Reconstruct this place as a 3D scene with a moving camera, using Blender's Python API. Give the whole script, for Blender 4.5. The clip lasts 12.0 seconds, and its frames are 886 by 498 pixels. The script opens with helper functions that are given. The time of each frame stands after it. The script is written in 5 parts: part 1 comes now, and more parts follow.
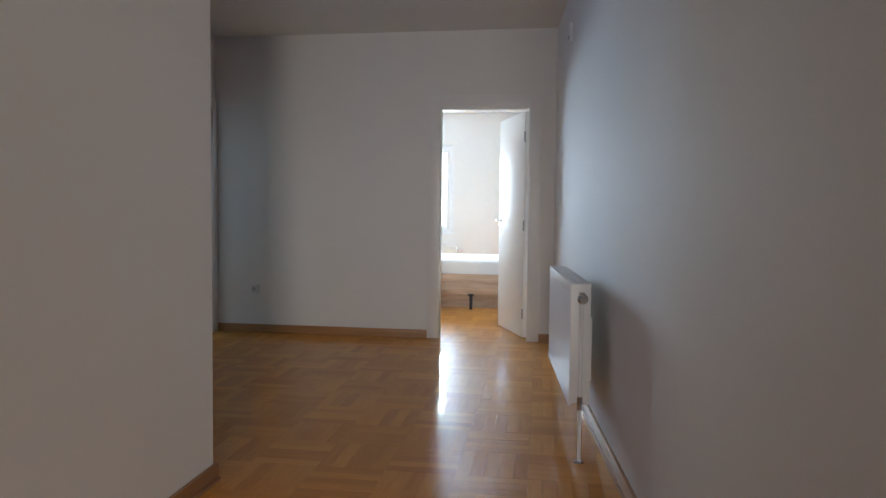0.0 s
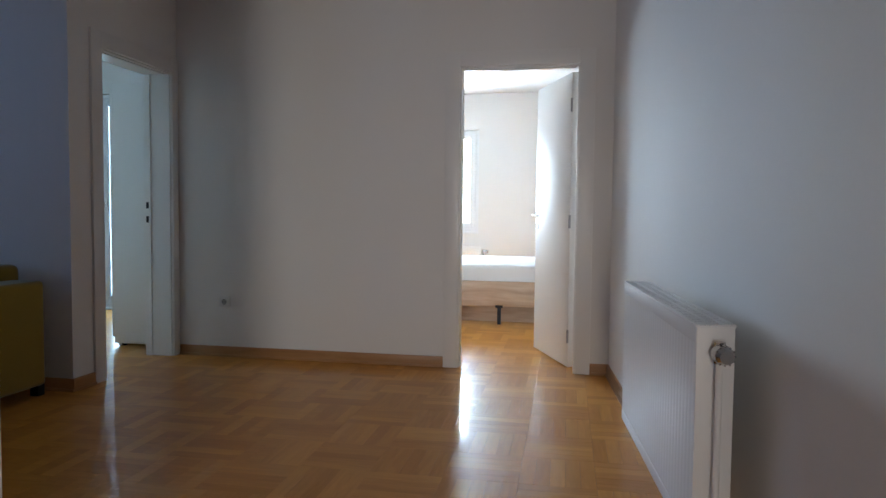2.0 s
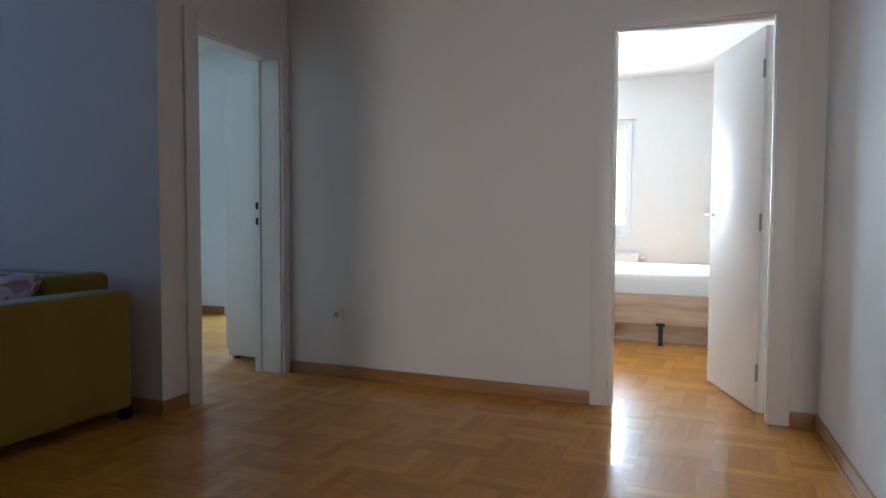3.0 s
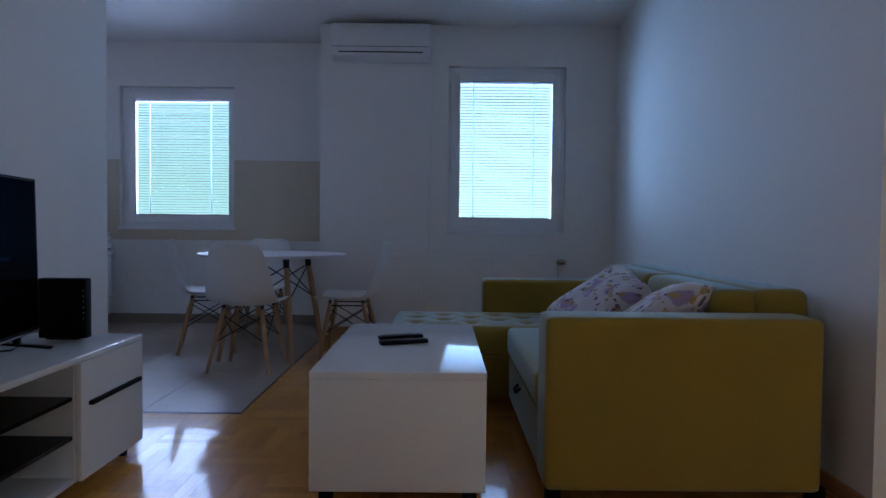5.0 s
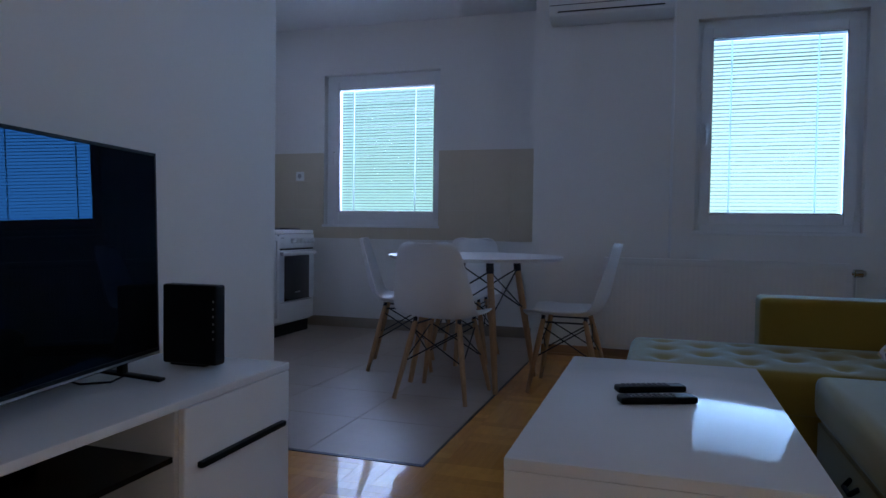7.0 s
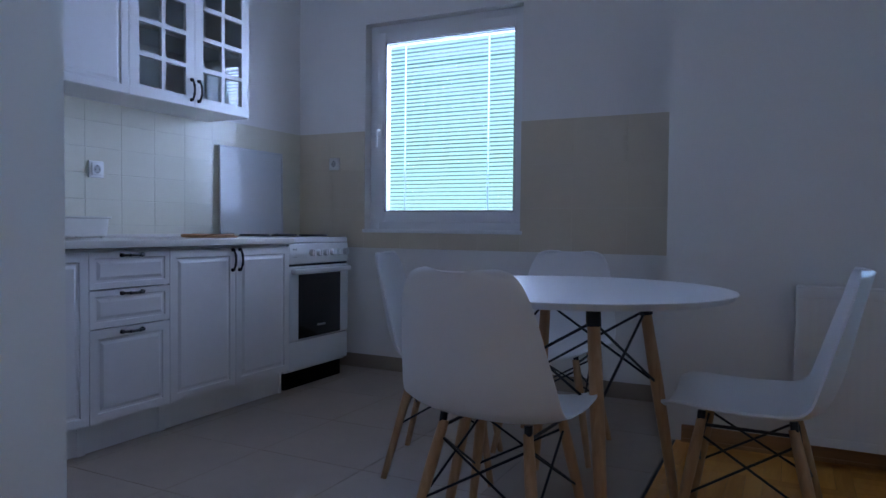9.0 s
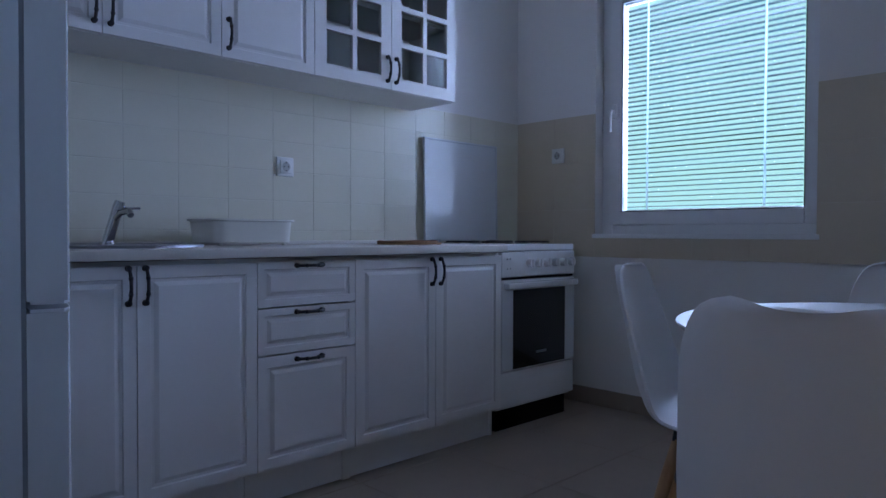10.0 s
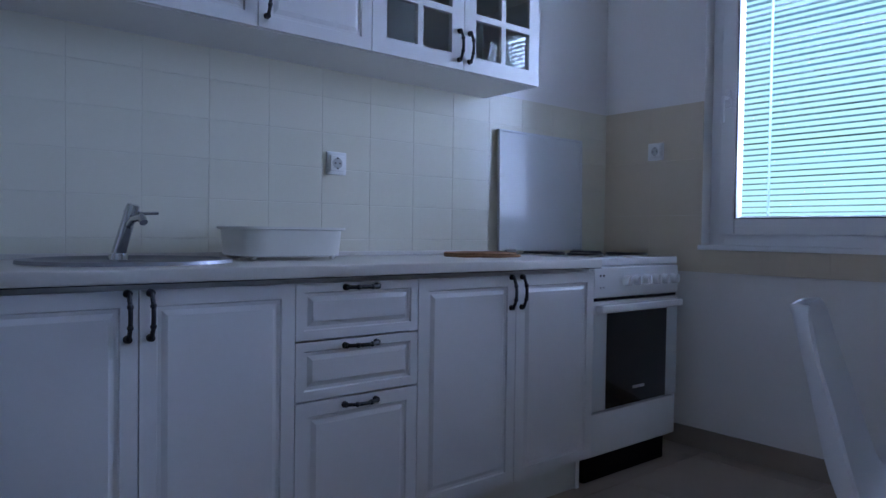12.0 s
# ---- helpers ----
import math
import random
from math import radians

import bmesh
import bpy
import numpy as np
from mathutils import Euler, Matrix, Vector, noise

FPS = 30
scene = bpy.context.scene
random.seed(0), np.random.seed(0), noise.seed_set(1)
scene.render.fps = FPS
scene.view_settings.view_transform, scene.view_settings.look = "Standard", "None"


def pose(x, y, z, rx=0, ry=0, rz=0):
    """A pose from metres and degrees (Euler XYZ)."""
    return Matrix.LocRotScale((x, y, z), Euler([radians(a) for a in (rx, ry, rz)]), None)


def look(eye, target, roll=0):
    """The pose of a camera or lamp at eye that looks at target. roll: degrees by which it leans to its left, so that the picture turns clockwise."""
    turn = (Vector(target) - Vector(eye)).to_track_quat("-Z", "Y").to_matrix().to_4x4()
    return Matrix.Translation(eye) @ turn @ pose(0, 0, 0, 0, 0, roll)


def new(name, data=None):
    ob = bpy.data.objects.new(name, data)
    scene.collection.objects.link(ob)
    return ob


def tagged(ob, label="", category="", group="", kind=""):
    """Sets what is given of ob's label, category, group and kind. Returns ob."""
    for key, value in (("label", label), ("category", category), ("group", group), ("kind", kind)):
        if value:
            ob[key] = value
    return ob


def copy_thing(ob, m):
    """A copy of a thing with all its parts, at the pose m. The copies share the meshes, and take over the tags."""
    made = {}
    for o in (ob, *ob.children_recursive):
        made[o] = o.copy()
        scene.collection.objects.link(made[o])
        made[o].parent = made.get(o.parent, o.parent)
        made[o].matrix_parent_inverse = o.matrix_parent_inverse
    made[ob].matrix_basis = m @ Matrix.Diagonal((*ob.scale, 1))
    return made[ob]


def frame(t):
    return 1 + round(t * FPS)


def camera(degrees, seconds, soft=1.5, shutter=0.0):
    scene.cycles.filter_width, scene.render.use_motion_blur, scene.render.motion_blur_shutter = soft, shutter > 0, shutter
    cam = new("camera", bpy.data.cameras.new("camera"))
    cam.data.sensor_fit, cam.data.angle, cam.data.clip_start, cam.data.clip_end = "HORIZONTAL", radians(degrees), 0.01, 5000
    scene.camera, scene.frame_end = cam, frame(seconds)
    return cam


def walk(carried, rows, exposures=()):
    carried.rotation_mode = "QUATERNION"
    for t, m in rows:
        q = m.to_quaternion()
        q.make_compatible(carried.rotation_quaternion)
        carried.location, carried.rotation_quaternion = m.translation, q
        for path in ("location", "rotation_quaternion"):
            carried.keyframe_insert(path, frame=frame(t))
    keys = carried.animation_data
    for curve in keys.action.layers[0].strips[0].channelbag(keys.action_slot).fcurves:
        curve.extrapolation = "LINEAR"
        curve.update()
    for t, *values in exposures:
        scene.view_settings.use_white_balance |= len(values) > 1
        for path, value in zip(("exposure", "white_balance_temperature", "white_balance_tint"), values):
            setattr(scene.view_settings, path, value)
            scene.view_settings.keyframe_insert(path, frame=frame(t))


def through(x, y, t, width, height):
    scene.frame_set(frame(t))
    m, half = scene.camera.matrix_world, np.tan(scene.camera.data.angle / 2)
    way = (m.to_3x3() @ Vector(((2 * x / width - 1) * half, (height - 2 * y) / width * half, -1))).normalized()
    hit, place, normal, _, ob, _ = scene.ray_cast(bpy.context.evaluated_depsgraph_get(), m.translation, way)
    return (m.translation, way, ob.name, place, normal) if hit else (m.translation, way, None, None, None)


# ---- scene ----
cam = camera(65.8, 12.0)
PATH = [
    (0, (0.309, -0.199, 1.086), (0.026, 1.779, 0.987), 0.6),
    (0.5, (0.273, 0.046, 1.057), (-0.027, 2.021, 0.958), 0.7),
    (1, (0.201, 0.404, 1.05), (-0.109, 2.377, 0.949), 0.7),
    (1.5, (0.146, 0.748, 1.034), (-0.164, 2.721, 0.933), 0.7),
    (2, (0.136, 1.173, 1.045), (-0.218, 3.138, 0.942), 0.6),
    (2.5, (0.083, 1.621, 1.028), (-0.445, 3.547, 0.927), 0.4),
    (2.7, (0.058, 1.77, 1.035), (-0.54, 3.676, 0.933), 0.3),
    (4.5, (-0.321, 3.046, 0.947), (-2.245, 3.587, 0.881), 1.1),
    (5, (-0.459, 3.23, 0.947), (-2.458, 3.235, 0.882), 0.6),
    (5.5, (-0.543, 3.309, 0.933), (-2.513, 2.967, 0.873), 0.5),
    (6, (-0.669, 3.289, 0.912), (-2.596, 2.757, 0.852), 0.8),
    (6.5, (-1.01, 3.199, 0.908), (-2.923, 2.619, 0.843), 0.9),
    (7, (-1.436, 3.077, 0.913), (-3.34, 2.469, 0.847), 0.8),
    (7.2, (-1.631, 3.043, 0.921), (-3.522, 2.397, 0.855), 0.6),
    (8.1, (-2.42, 2.785, 0.929), (-4.274, 2.036, 0.865), 0.6),
    (9, (-3.202, 2.665, 0.933), (-4.986, 1.764, 0.87), 0.6),
    (9.5, (-3.559, 2.458, 0.929), (-5.221, 1.345, 0.871), 0.6),
    (10, (-3.852, 2.21, 0.911), (-5.253, 0.784, 0.869), 0.2),
    (10.5, (-4.037, 2.02, 0.923), (-5.085, 0.318, 0.893), 0.2),
    (11, (-4.135, 1.859, 0.931), (-5.083, 0.099, 0.889), 0.6),
    (11.5, (-4.181, 1.773, 0.953), (-5.266, 0.094, 0.903), 0.8),
    (12, (-4.151, 1.793, 0.954), (-5.425, 0.253, 0.907), 0.8),
]
walk(cam, [(r[0], look(*r[1:])) for r in PATH], exposures=[(0, 0.05), (1, 0.06), (2, 0.03), (2.7, 0.03), (4.5, 0.8), (5.5, 1.05), (6, 1.25), (6.5, 1.05), (7, 0.85), (9, 1.15), (9.5, 1.15), (10, 0.8), (10.5, 0.42), (11, 0.75), (11.5, 1.0), (12, 1.1)])

# ---- world and large lights ----
world = bpy.data.worlds.new("sky")
scene.world = world
world.use_nodes = True
sky = world.node_tree.nodes.new("ShaderNodeTexSky")
sky.sky_type, sky.sun_disc = "NISHITA", False
sky.sun_elevation, sky.sun_rotation = radians(48), radians(60)
world.node_tree.links.new(sky.outputs[0], world.node_tree.nodes["Background"].inputs[0])
world.node_tree.nodes["Background"].inputs[1].default_value = 0.10


def window_light(name, eye, target, wide, high, watts, colour):
    lamp = bpy.data.lights.new(name, "AREA")
    lamp.shape, lamp.size, lamp.size_y, lamp.energy, lamp.color = "RECTANGLE", wide, high, watts, colour
    ob = new(name, lamp)
    ob.matrix_world = look(eye, target)
    return ob


DAY = (0.285, 0.50, 1.0)
window_light("daylight_kitchen", (-7.5, 0.71, 2.2), (-5, 0.71, 1.2), 1.5, 2.3, 122, (0.44, 0.565, 1.0))
window_light("daylight_living", (-6.79, 3.785, 1.86), (-4, 3.785, 1.86), 1.6, 2.4, 68, DAY)
window_light("daylight_bedroom", (-1.7, 10.95, 1.5), (-1.7, 8, 1.5), 2.0, 2.0, 760, (0.64, 0.82, 1.0))
# Two added fill lamps brighten the hall; no such source is in view.
window_light("fill_light_entrance", (0.85, -5.2, 1.25), (0.0, 1.5, 1.2), 1.6, 1.9, 310, (1.0, 0.93, 0.88))
window_light("fill_light_entrance_side", (1.7, -4.6, 1.25), (-0.5, 1.6, 1.2), 1.6, 1.9, 40, (1.0, 0.93, 0.88))
window_light("daylight_balcony", (-4.28, 8.1, 1.2), (-4.28, 6, 1.2), 1.4, 2.3, 105, (0.48, 0.76, 1.0))

# ---- materials ----


def nodes_of(name):
    m = bpy.data.materials.new(name)
    m.use_nodes = True
    return m, m.node_tree.nodes, m.node_tree.links, m.node_tree.nodes["Principled BSDF"]


def surface(name, colour, rough=0.5, metal=0.0, grain=30.0, depth=0.02, vary=0.08, patch=1.5, coat=0.0, bump_mm=1.0, uneven=0.07):
    """A plain material with fine grain and broad uneven patches in colour, gloss and relief."""
    m, n, l, b = nodes_of(name)
    co = n.new("ShaderNodeTexCoord")
    fine = n.new("ShaderNodeTexNoise")
    fine.inputs["Scale"].default_value, fine.inputs["Detail"].default_value = grain, 4
    broad = n.new("ShaderNodeTexNoise")
    broad.inputs["Scale"].default_value, broad.inputs["Detail"].default_value = patch, 3
    for t in (fine, broad):
        l.new(co.outputs["Object"], t.inputs["Vector"])
    add = n.new("ShaderNodeMath")
    add.operation = "MULTIPLY_ADD"
    add.inputs[1].default_value = 0.35
    l.new(fine.outputs["Fac"], add.inputs[0])
    l.new(broad.outputs["Fac"], add.inputs[2])
    ramp = n.new("ShaderNodeMapRange")
    ramp.inputs[1].default_value, ramp.inputs[2].default_value = 0.4, 0.95
    ramp.inputs[3].default_value, ramp.inputs[4].default_value = 1 - vary, 1 + vary * 0.5
    l.new(add.outputs[0], ramp.inputs[0])
    mul = n.new("ShaderNodeVectorMath")
    mul.operation = "SCALE"
    mul.inputs[0].default_value = colour
    l.new(ramp.outputs[0], mul.inputs["Scale"])
    l.new(mul.outputs[0], b.inputs["Base Color"])
    r = n.new("ShaderNodeMapRange")
    r.inputs[3].default_value, r.inputs[4].default_value = max(0.015, rough - uneven), min(1, rough + uneven)
    l.new(broad.outputs["Fac"], r.inputs[0])
    l.new(r.outputs[0], b.inputs["Roughness"])
    b.inputs["Metallic"].default_value = metal
    b.inputs["Coat Weight"].default_value = coat
    b.inputs["Coat Roughness"].default_value = 0.08
    bump = n.new("ShaderNodeBump")
    bump.inputs["Strength"].default_value, bump.inputs["Distance"].default_value = min(1, depth * 10), bump_mm / 1000
    l.new(fine.outputs["Fac"], bump.inputs["Height"])
    l.new(bump.outputs[0], b.inputs["Normal"])
    return m


def wood(name, light, dark, along="X", scale=9.0, rough=0.35, coat=0.0, per="none", spread=0.35, wavy=0.0):
    """Wood with stretched grain along one axis; per: 'object' or 'island' shades pieces apart."""
    m, n, l, b = nodes_of(name)
    co = n.new("ShaderNodeTexCoord")
    mp = n.new("ShaderNodeMapping")
    s = {"X": (0.12, 1, 1), "Y": (1, 0.12, 1), "Z": (1, 1, 0.12)}[along]
    mp.inputs["Scale"].default_value = [v * scale for v in s]
    noise_ = n.new("ShaderNodeTexNoise")
    noise_.inputs["Scale"].default_value, noise_.inputs["Detail"].default_value = 6, 6
    noise_.inputs["Distortion"].default_value = 0.6
    l.new(co.outputs["Object"], mp.inputs["Vector"])
    l.new(mp.outputs[0], noise_.inputs["Vector"])
    fac = noise_.outputs["Fac"]
    if per != "none":
        info = n.new("ShaderNodeObjectInfo") if per == "object" else n.new("ShaderNodeNewGeometry")
        rand = info.outputs["Random"] if per == "object" else info.outputs["Random Per Island"]
        shift = n.new("ShaderNodeVectorMath")
        shift.operation = "SCALE"
        shift.inputs[0].default_value = (37, 51, 23)
        l.new(rand, shift.inputs["Scale"])
        l.new(shift.outputs[0], mp.inputs["Location"])
        mix = n.new("ShaderNodeMix")
        mix.inputs[0].default_value = spread
        l.new(fac, mix.inputs[2])
        l.new(rand, mix.inputs[3])
        fac = mix.outputs[0]
    ramp = n.new("ShaderNodeValToRGB")
    ramp.color_ramp.elements[0].position, ramp.color_ramp.elements[1].position = 0.25, 0.75
    ramp.color_ramp.elements[0].color, ramp.color_ramp.elements[1].color = (*dark, 1), (*light, 1)
    l.new(fac, ramp.inputs[0])
    l.new(ramp.outputs[0], b.inputs["Base Color"])
    b.inputs["Roughness"].default_value = rough
    b.inputs["Coat Weight"].default_value, b.inputs["Coat Roughness"].default_value = coat, 0.05
    bump = n.new("ShaderNodeBump")
    bump.inputs["Strength"].default_value, bump.inputs["Distance"].default_value = 0.3, 0.0006
    l.new(noise_.outputs["Fac"], bump.inputs["Height"])
    l.new(bump.outputs[0], b.inputs["Normal"])
    if wavy:
        swell = n.new("ShaderNodeTexNoise")
        swell.inputs["Scale"].default_value, swell.inputs["Detail"].default_value = 7, 2
        geo = n.new("ShaderNodeNewGeometry")
        l.new(geo.outputs["Position"], swell.inputs["Vector"])
        lift = n.new("ShaderNodeBump")
        lift.inputs["Strength"].default_value, lift.inputs["Distance"].default_value = wavy, 0.004
        l.new(swell.outputs["Fac"], lift.inputs["Height"])
        l.new(lift.outputs[0], b.inputs["Coat Normal"])
    return m


def glass(name, tint=(1, 1, 1)):
    """Thin clear glazing: light passes straight through, with a mirror gloss that grows at grazing angles."""
    m, n, l, b = nodes_of(name)
    clear = n.new("ShaderNodeBsdfTransparent")
    clear.inputs[0].default_value = (*tint, 1)
    gloss = n.new("ShaderNodeBsdfGlossy")
    gloss.inputs["Roughness"].default_value = 0.0
    fres = n.new("ShaderNodeFresnel")
    fres.inputs[0].default_value = 1.28
    mix = n.new("ShaderNodeMixShader")
    l.new(fres.outputs[0], mix.inputs[0])
    l.new(clear.outputs[0], mix.inputs[1])
    l.new(gloss.outputs[0], mix.inputs[2])
    l.new(mix.outputs[0], n["Material Output"].inputs[0])
    return m


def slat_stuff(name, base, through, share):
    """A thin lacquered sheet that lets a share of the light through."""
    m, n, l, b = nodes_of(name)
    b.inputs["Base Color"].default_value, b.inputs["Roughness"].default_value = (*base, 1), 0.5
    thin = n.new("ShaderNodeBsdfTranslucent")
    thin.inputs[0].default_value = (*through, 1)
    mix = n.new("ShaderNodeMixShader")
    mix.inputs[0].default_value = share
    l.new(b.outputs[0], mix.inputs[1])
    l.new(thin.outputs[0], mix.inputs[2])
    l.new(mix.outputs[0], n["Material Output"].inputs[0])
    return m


PAINT = surface("wall_paint", (0.80, 0.785, 0.76), 0.75, grain=90, depth=0.04, vary=0.03, patch=0.8, bump_mm=0.6)
CEIL = surface("ceiling_paint", (0.80, 0.79, 0.78), 0.8, grain=90, depth=0.03, vary=0.03, patch=0.7)
PARQ_O = wood("parquet_strip", (0.79, 0.365, 0.078), (0.58, 0.235, 0.034), "X", 7, 0.31, 0.41, "object", 0.42, 0.22)
PARQ_I = wood("parquet_strip_far", (0.79, 0.365, 0.078), (0.58, 0.235, 0.034), "X", 7, 0.31, 0.41, "island", 0.42, 0.22)
for q in (PARQ_O, PARQ_I):
    q.node_tree.nodes["Principled BSDF"].inputs["Specular IOR Level"].default_value = 0.10
SUBFLOOR = surface("floor_bed", (0.10, 0.05, 0.02), 0.8)
SKIRT = wood("skirting_wood", (0.46, 0.24, 0.10), (0.33, 0.16, 0.06), "X", 4, 0.4)
TILE_F = surface("floor_tile", (0.37, 0.295, 0.235), 0.42, uneven=0.05, grain=14, depth=0.01, vary=0.10, patch=3)
GROUT = surface("grout", (0.30, 0.27, 0.24), 0.9, grain=60)
TILE_SKIRT = surface("skirting_tile", (0.30, 0.245, 0.19), 0.38, grain=14, vary=0.12)
TILE_W = surface("wall_tile_cream", (0.75, 0.72, 0.60), 0.16, grain=6, depth=0.01, vary=0.03, patch=2)
TILE_W.node_tree.nodes["Principled BSDF"].inputs["Specular IOR Level"].default_value = 0.22
TILE_B = surface("wall_tile_beige", (0.62, 0.54, 0.41), 0.38, grain=10, depth=0.01, vary=0.05, patch=2)
DOORWHITE = surface("door_laminate", (0.80, 0.79, 0.77), 0.35, grain=40, vary=0.03)
PVC = surface("window_plastic", (0.80, 0.81, 0.82), 0.37, grain=20, vary=0.02)
GLASS = glass("pane_glass", (0.96, 0.98, 0.98))
# Dark teal base and cyan tint put shade and daylight into the slats' colour.
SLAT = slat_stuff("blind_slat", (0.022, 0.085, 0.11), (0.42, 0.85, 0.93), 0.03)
TAPE = slat_stuff("blind_tape", (0.75, 0.78, 0.80), (0.68, 0.82, 0.86), 0.68)
STEEL = surface("brushed_steel", (0.40, 0.40, 0.41), 0.36, 1.0, uneven=0.05, grain=60, vary=0.1)
BASIN = surface("satin_steel", (0.30, 0.30, 0.32), 0.46, 1.0, grain=60, vary=0.1)
DULLSTEEL = surface("dull_steel", (0.22, 0.22, 0.23), 0.5, 1.0, grain=60, vary=0.1)
CHROME = surface("chrome", (0.55, 0.55, 0.56), 0.10, 1.0, grain=20, vary=0.05)
BLACKIRON = surface("black_iron", (0.025, 0.025, 0.03), 0.4, 0.6, grain=60, vary=0.3)
BLACK = surface("black_plastic", (0.005, 0.005, 0.006), 0.42, grain=80, vary=0.2)
BLACK.node_tree.nodes["Principled BSDF"].inputs["Specular IOR Level"].default_value = 0.10
RADWHITE = surface("radiator_enamel", (0.78, 0.78, 0.77), 0.37, grain=30, vary=0.03)
SOCKET = surface("socket_plastic", (0.80, 0.80, 0.78), 0.37, grain=30, vary=0.02)

# ---- building helpers ----


def box(bm, x0, x1, y0, y1, z0, z1, bevel=0.0, seg=2, m=None):
    v = bmesh.ops.create_cube(bm, size=1)["verts"]
    mat = Matrix.LocRotScale(((x0 + x1) / 2, (y0 + y1) / 2, (z0 + z1) / 2), None, (abs(x1 - x0), abs(y1 - y0), abs(z1 - z0)))
    bmesh.ops.transform(bm, matrix=mat, verts=v)
    if bevel:
        e = list({e for q in v for e in q.link_edges})
        r = bmesh.ops.bevel(bm, geom=e, offset=bevel, segments=seg, profile=0.6, affect="EDGES")
        v = list({q for f in r["faces"] for q in f.verts} | {q for q in v if q.is_valid})
    if m is not None:
        bmesh.ops.transform(bm, matrix=m, verts=v)
    return v


def tube(bm, p, q, r1, r2=None, seg=10):
    """A round bar from p to q."""
    p, q = Vector(p), Vector(q)
    d = q - p
    v = bmesh.ops.create_cone(bm, cap_ends=True, segments=seg, radius1=r1, radius2=r1 if r2 is None else r2, depth=d.length)["verts"]
    bmesh.ops.transform(bm, matrix=Matrix.Translation((p + q) / 2) @ d.to_track_quat("Z", "Y").to_matrix().to_4x4(), verts=v)
    return v


def bent(bm, points, r, seg=8):
    """A round bar that follows a line of points."""
    for a, b in zip(points, points[1:]):
        tube(bm, a, b, r, r, seg)
    for p in points[1:-1]:
        v = bmesh.ops.create_uvsphere(bm, u_segments=seg, v_segments=6, radius=r)["verts"]
        bmesh.ops.translate(bm, vec=p, verts=v)


def finish(name, bm, material, smooth=35):
    me = bpy.data.meshes.new(name)
    bmesh.ops.recalc_face_normals(bm, faces=bm.faces)
    bm.to_mesh(me)
    bm.free()
    me.materials.append(material)
    if smooth:
        me.shade_smooth()
        me.set_sharp_from_angle(angle=radians(smooth))
    return me


def part(name, bm, material, parent, label="", smooth=35):
    ob = new(name, finish(name, bm, material, smooth))
    ob.parent = parent
    if label:
        tagged(ob, label)
    return ob


def thing(name, m, label, category, group=""):
    ob = new(name)
    ob.empty_display_size = 0.1
    ob.matrix_world = m
    return tagged(ob, label, category, group)


def structure(name, bm, material, label, category):
    return tagged(new(name, finish(name, bm, material)), label, category, kind="structure")


def one(*args, **kw):
    bm = bmesh.new()
    box(bm, *args, **kw)
    return bm


H = 2.67        # room height
KX, LX = -7.0, -6.37   # window walls of kitchen and living room
KY = -0.37      # kitchen's back wall


def wall(name, p, q, thick, label, holes=(), z0=0.0, z1=H):
    """A wall whose face runs from p to q; its thickness lies to the left of that way. holes: (from, to, low, high) along it."""
    p, q = Vector((*p, 0)), Vector((*q, 0))
    d = q - p
    bm = bmesh.new()
    s = 0.0
    for a, b, lo, hi in sorted(holes):
        box(bm, s, a, 0, thick, z0, z1)
        if lo > z0:
            box(bm, a, b, 0, thick, z0, lo)
        box(bm, a, b, 0, thick, hi, z1)
        s = b
    box(bm, s, d.length, 0, thick, z0, z1)
    ob = structure(name, bm, PAINT, label, "wall")
    ob.matrix_world = Matrix.Translation(p) @ Matrix.Rotation(math.atan2(d.y, d.x), 4, "Z")
    return ob


# ---- walls ----
EAST = ((0.95, -1.6), (0.412, 5.84))
wall("wall_east", EAST[1], EAST[0], 0.15, "plain white painted wall behind the hall radiator")
wall("wall_north", (0.60, 5.72), (-2.64, 5.72), -0.12, "white painted wall with the bedroom doorway", [(0.60 - 0.215, 0.60 + 0.59, 0, 2.03)])
wall("wall_west", (-2.64, 5.72), (-2.64, 4.63), -0.20, "short white wall with the second bedroom doorway", [(5.72 - 5.655, 5.72 - 4.89, 0, 2.03)])
wall("wall_sofa", (-2.64, 4.63), (LX - 0.3, 4.725), -0.12, "white painted wall behind the corner sofa")
wall("wall_living_window", (LX, 4.9), (LX, 2.18), -0.30, "white painted outer wall with a window above the radiator", [(4.9 - 4.29, 4.9 - 3.28, 0.905, 2.325)])
wall("wall_column", (LX - 0.30, 2.18), (KX, 2.18), -0.16, "white painted side of the protruding pillar")
wall("wall_kitchen_window", (KX, 2.34), (KX, KY), -0.30, "white painted kitchen wall with a window", [(2.34 - 1.255, 2.34 - 0.165, 0.915, 2.25)])
wall("wall_kitchen_back", (KX - 0.3, KY), (-3.45, KY), -0.15, "white painted wall behind the kitchen units")
wall("wall_kitchen_side", (-3.45, KY), (-3.45, 1.36), -0.15, "white painted wall behind the fridge")
wall("wall_tv", (-3.99, 1.51), (-1.13, 1.51), -0.15, "white painted partition behind the television")
wall("wall_hall", (-0.985, 2.36), (-0.985, -1.6), -0.15, "white painted partition of the entrance hall")
# Opening added for the fill lamps; this wall stays out of view.
wall("wall_entrance", (-1.135, -1.6), (1.15, -1.6), -0.15, "plain white unseen wall with an added opening for the fill light", [(0.985, 1.785, 0.0, 2.05)])
wall("wall_bedroom_left", (-2.64, 10.45), (-2.64, 5.84), -0.12, "plain white bedroom wall")
wall("wall_bedroom_right", (2.2, 5.84), (2.2, 10.45), -0.15, "plain white bedroom wall")
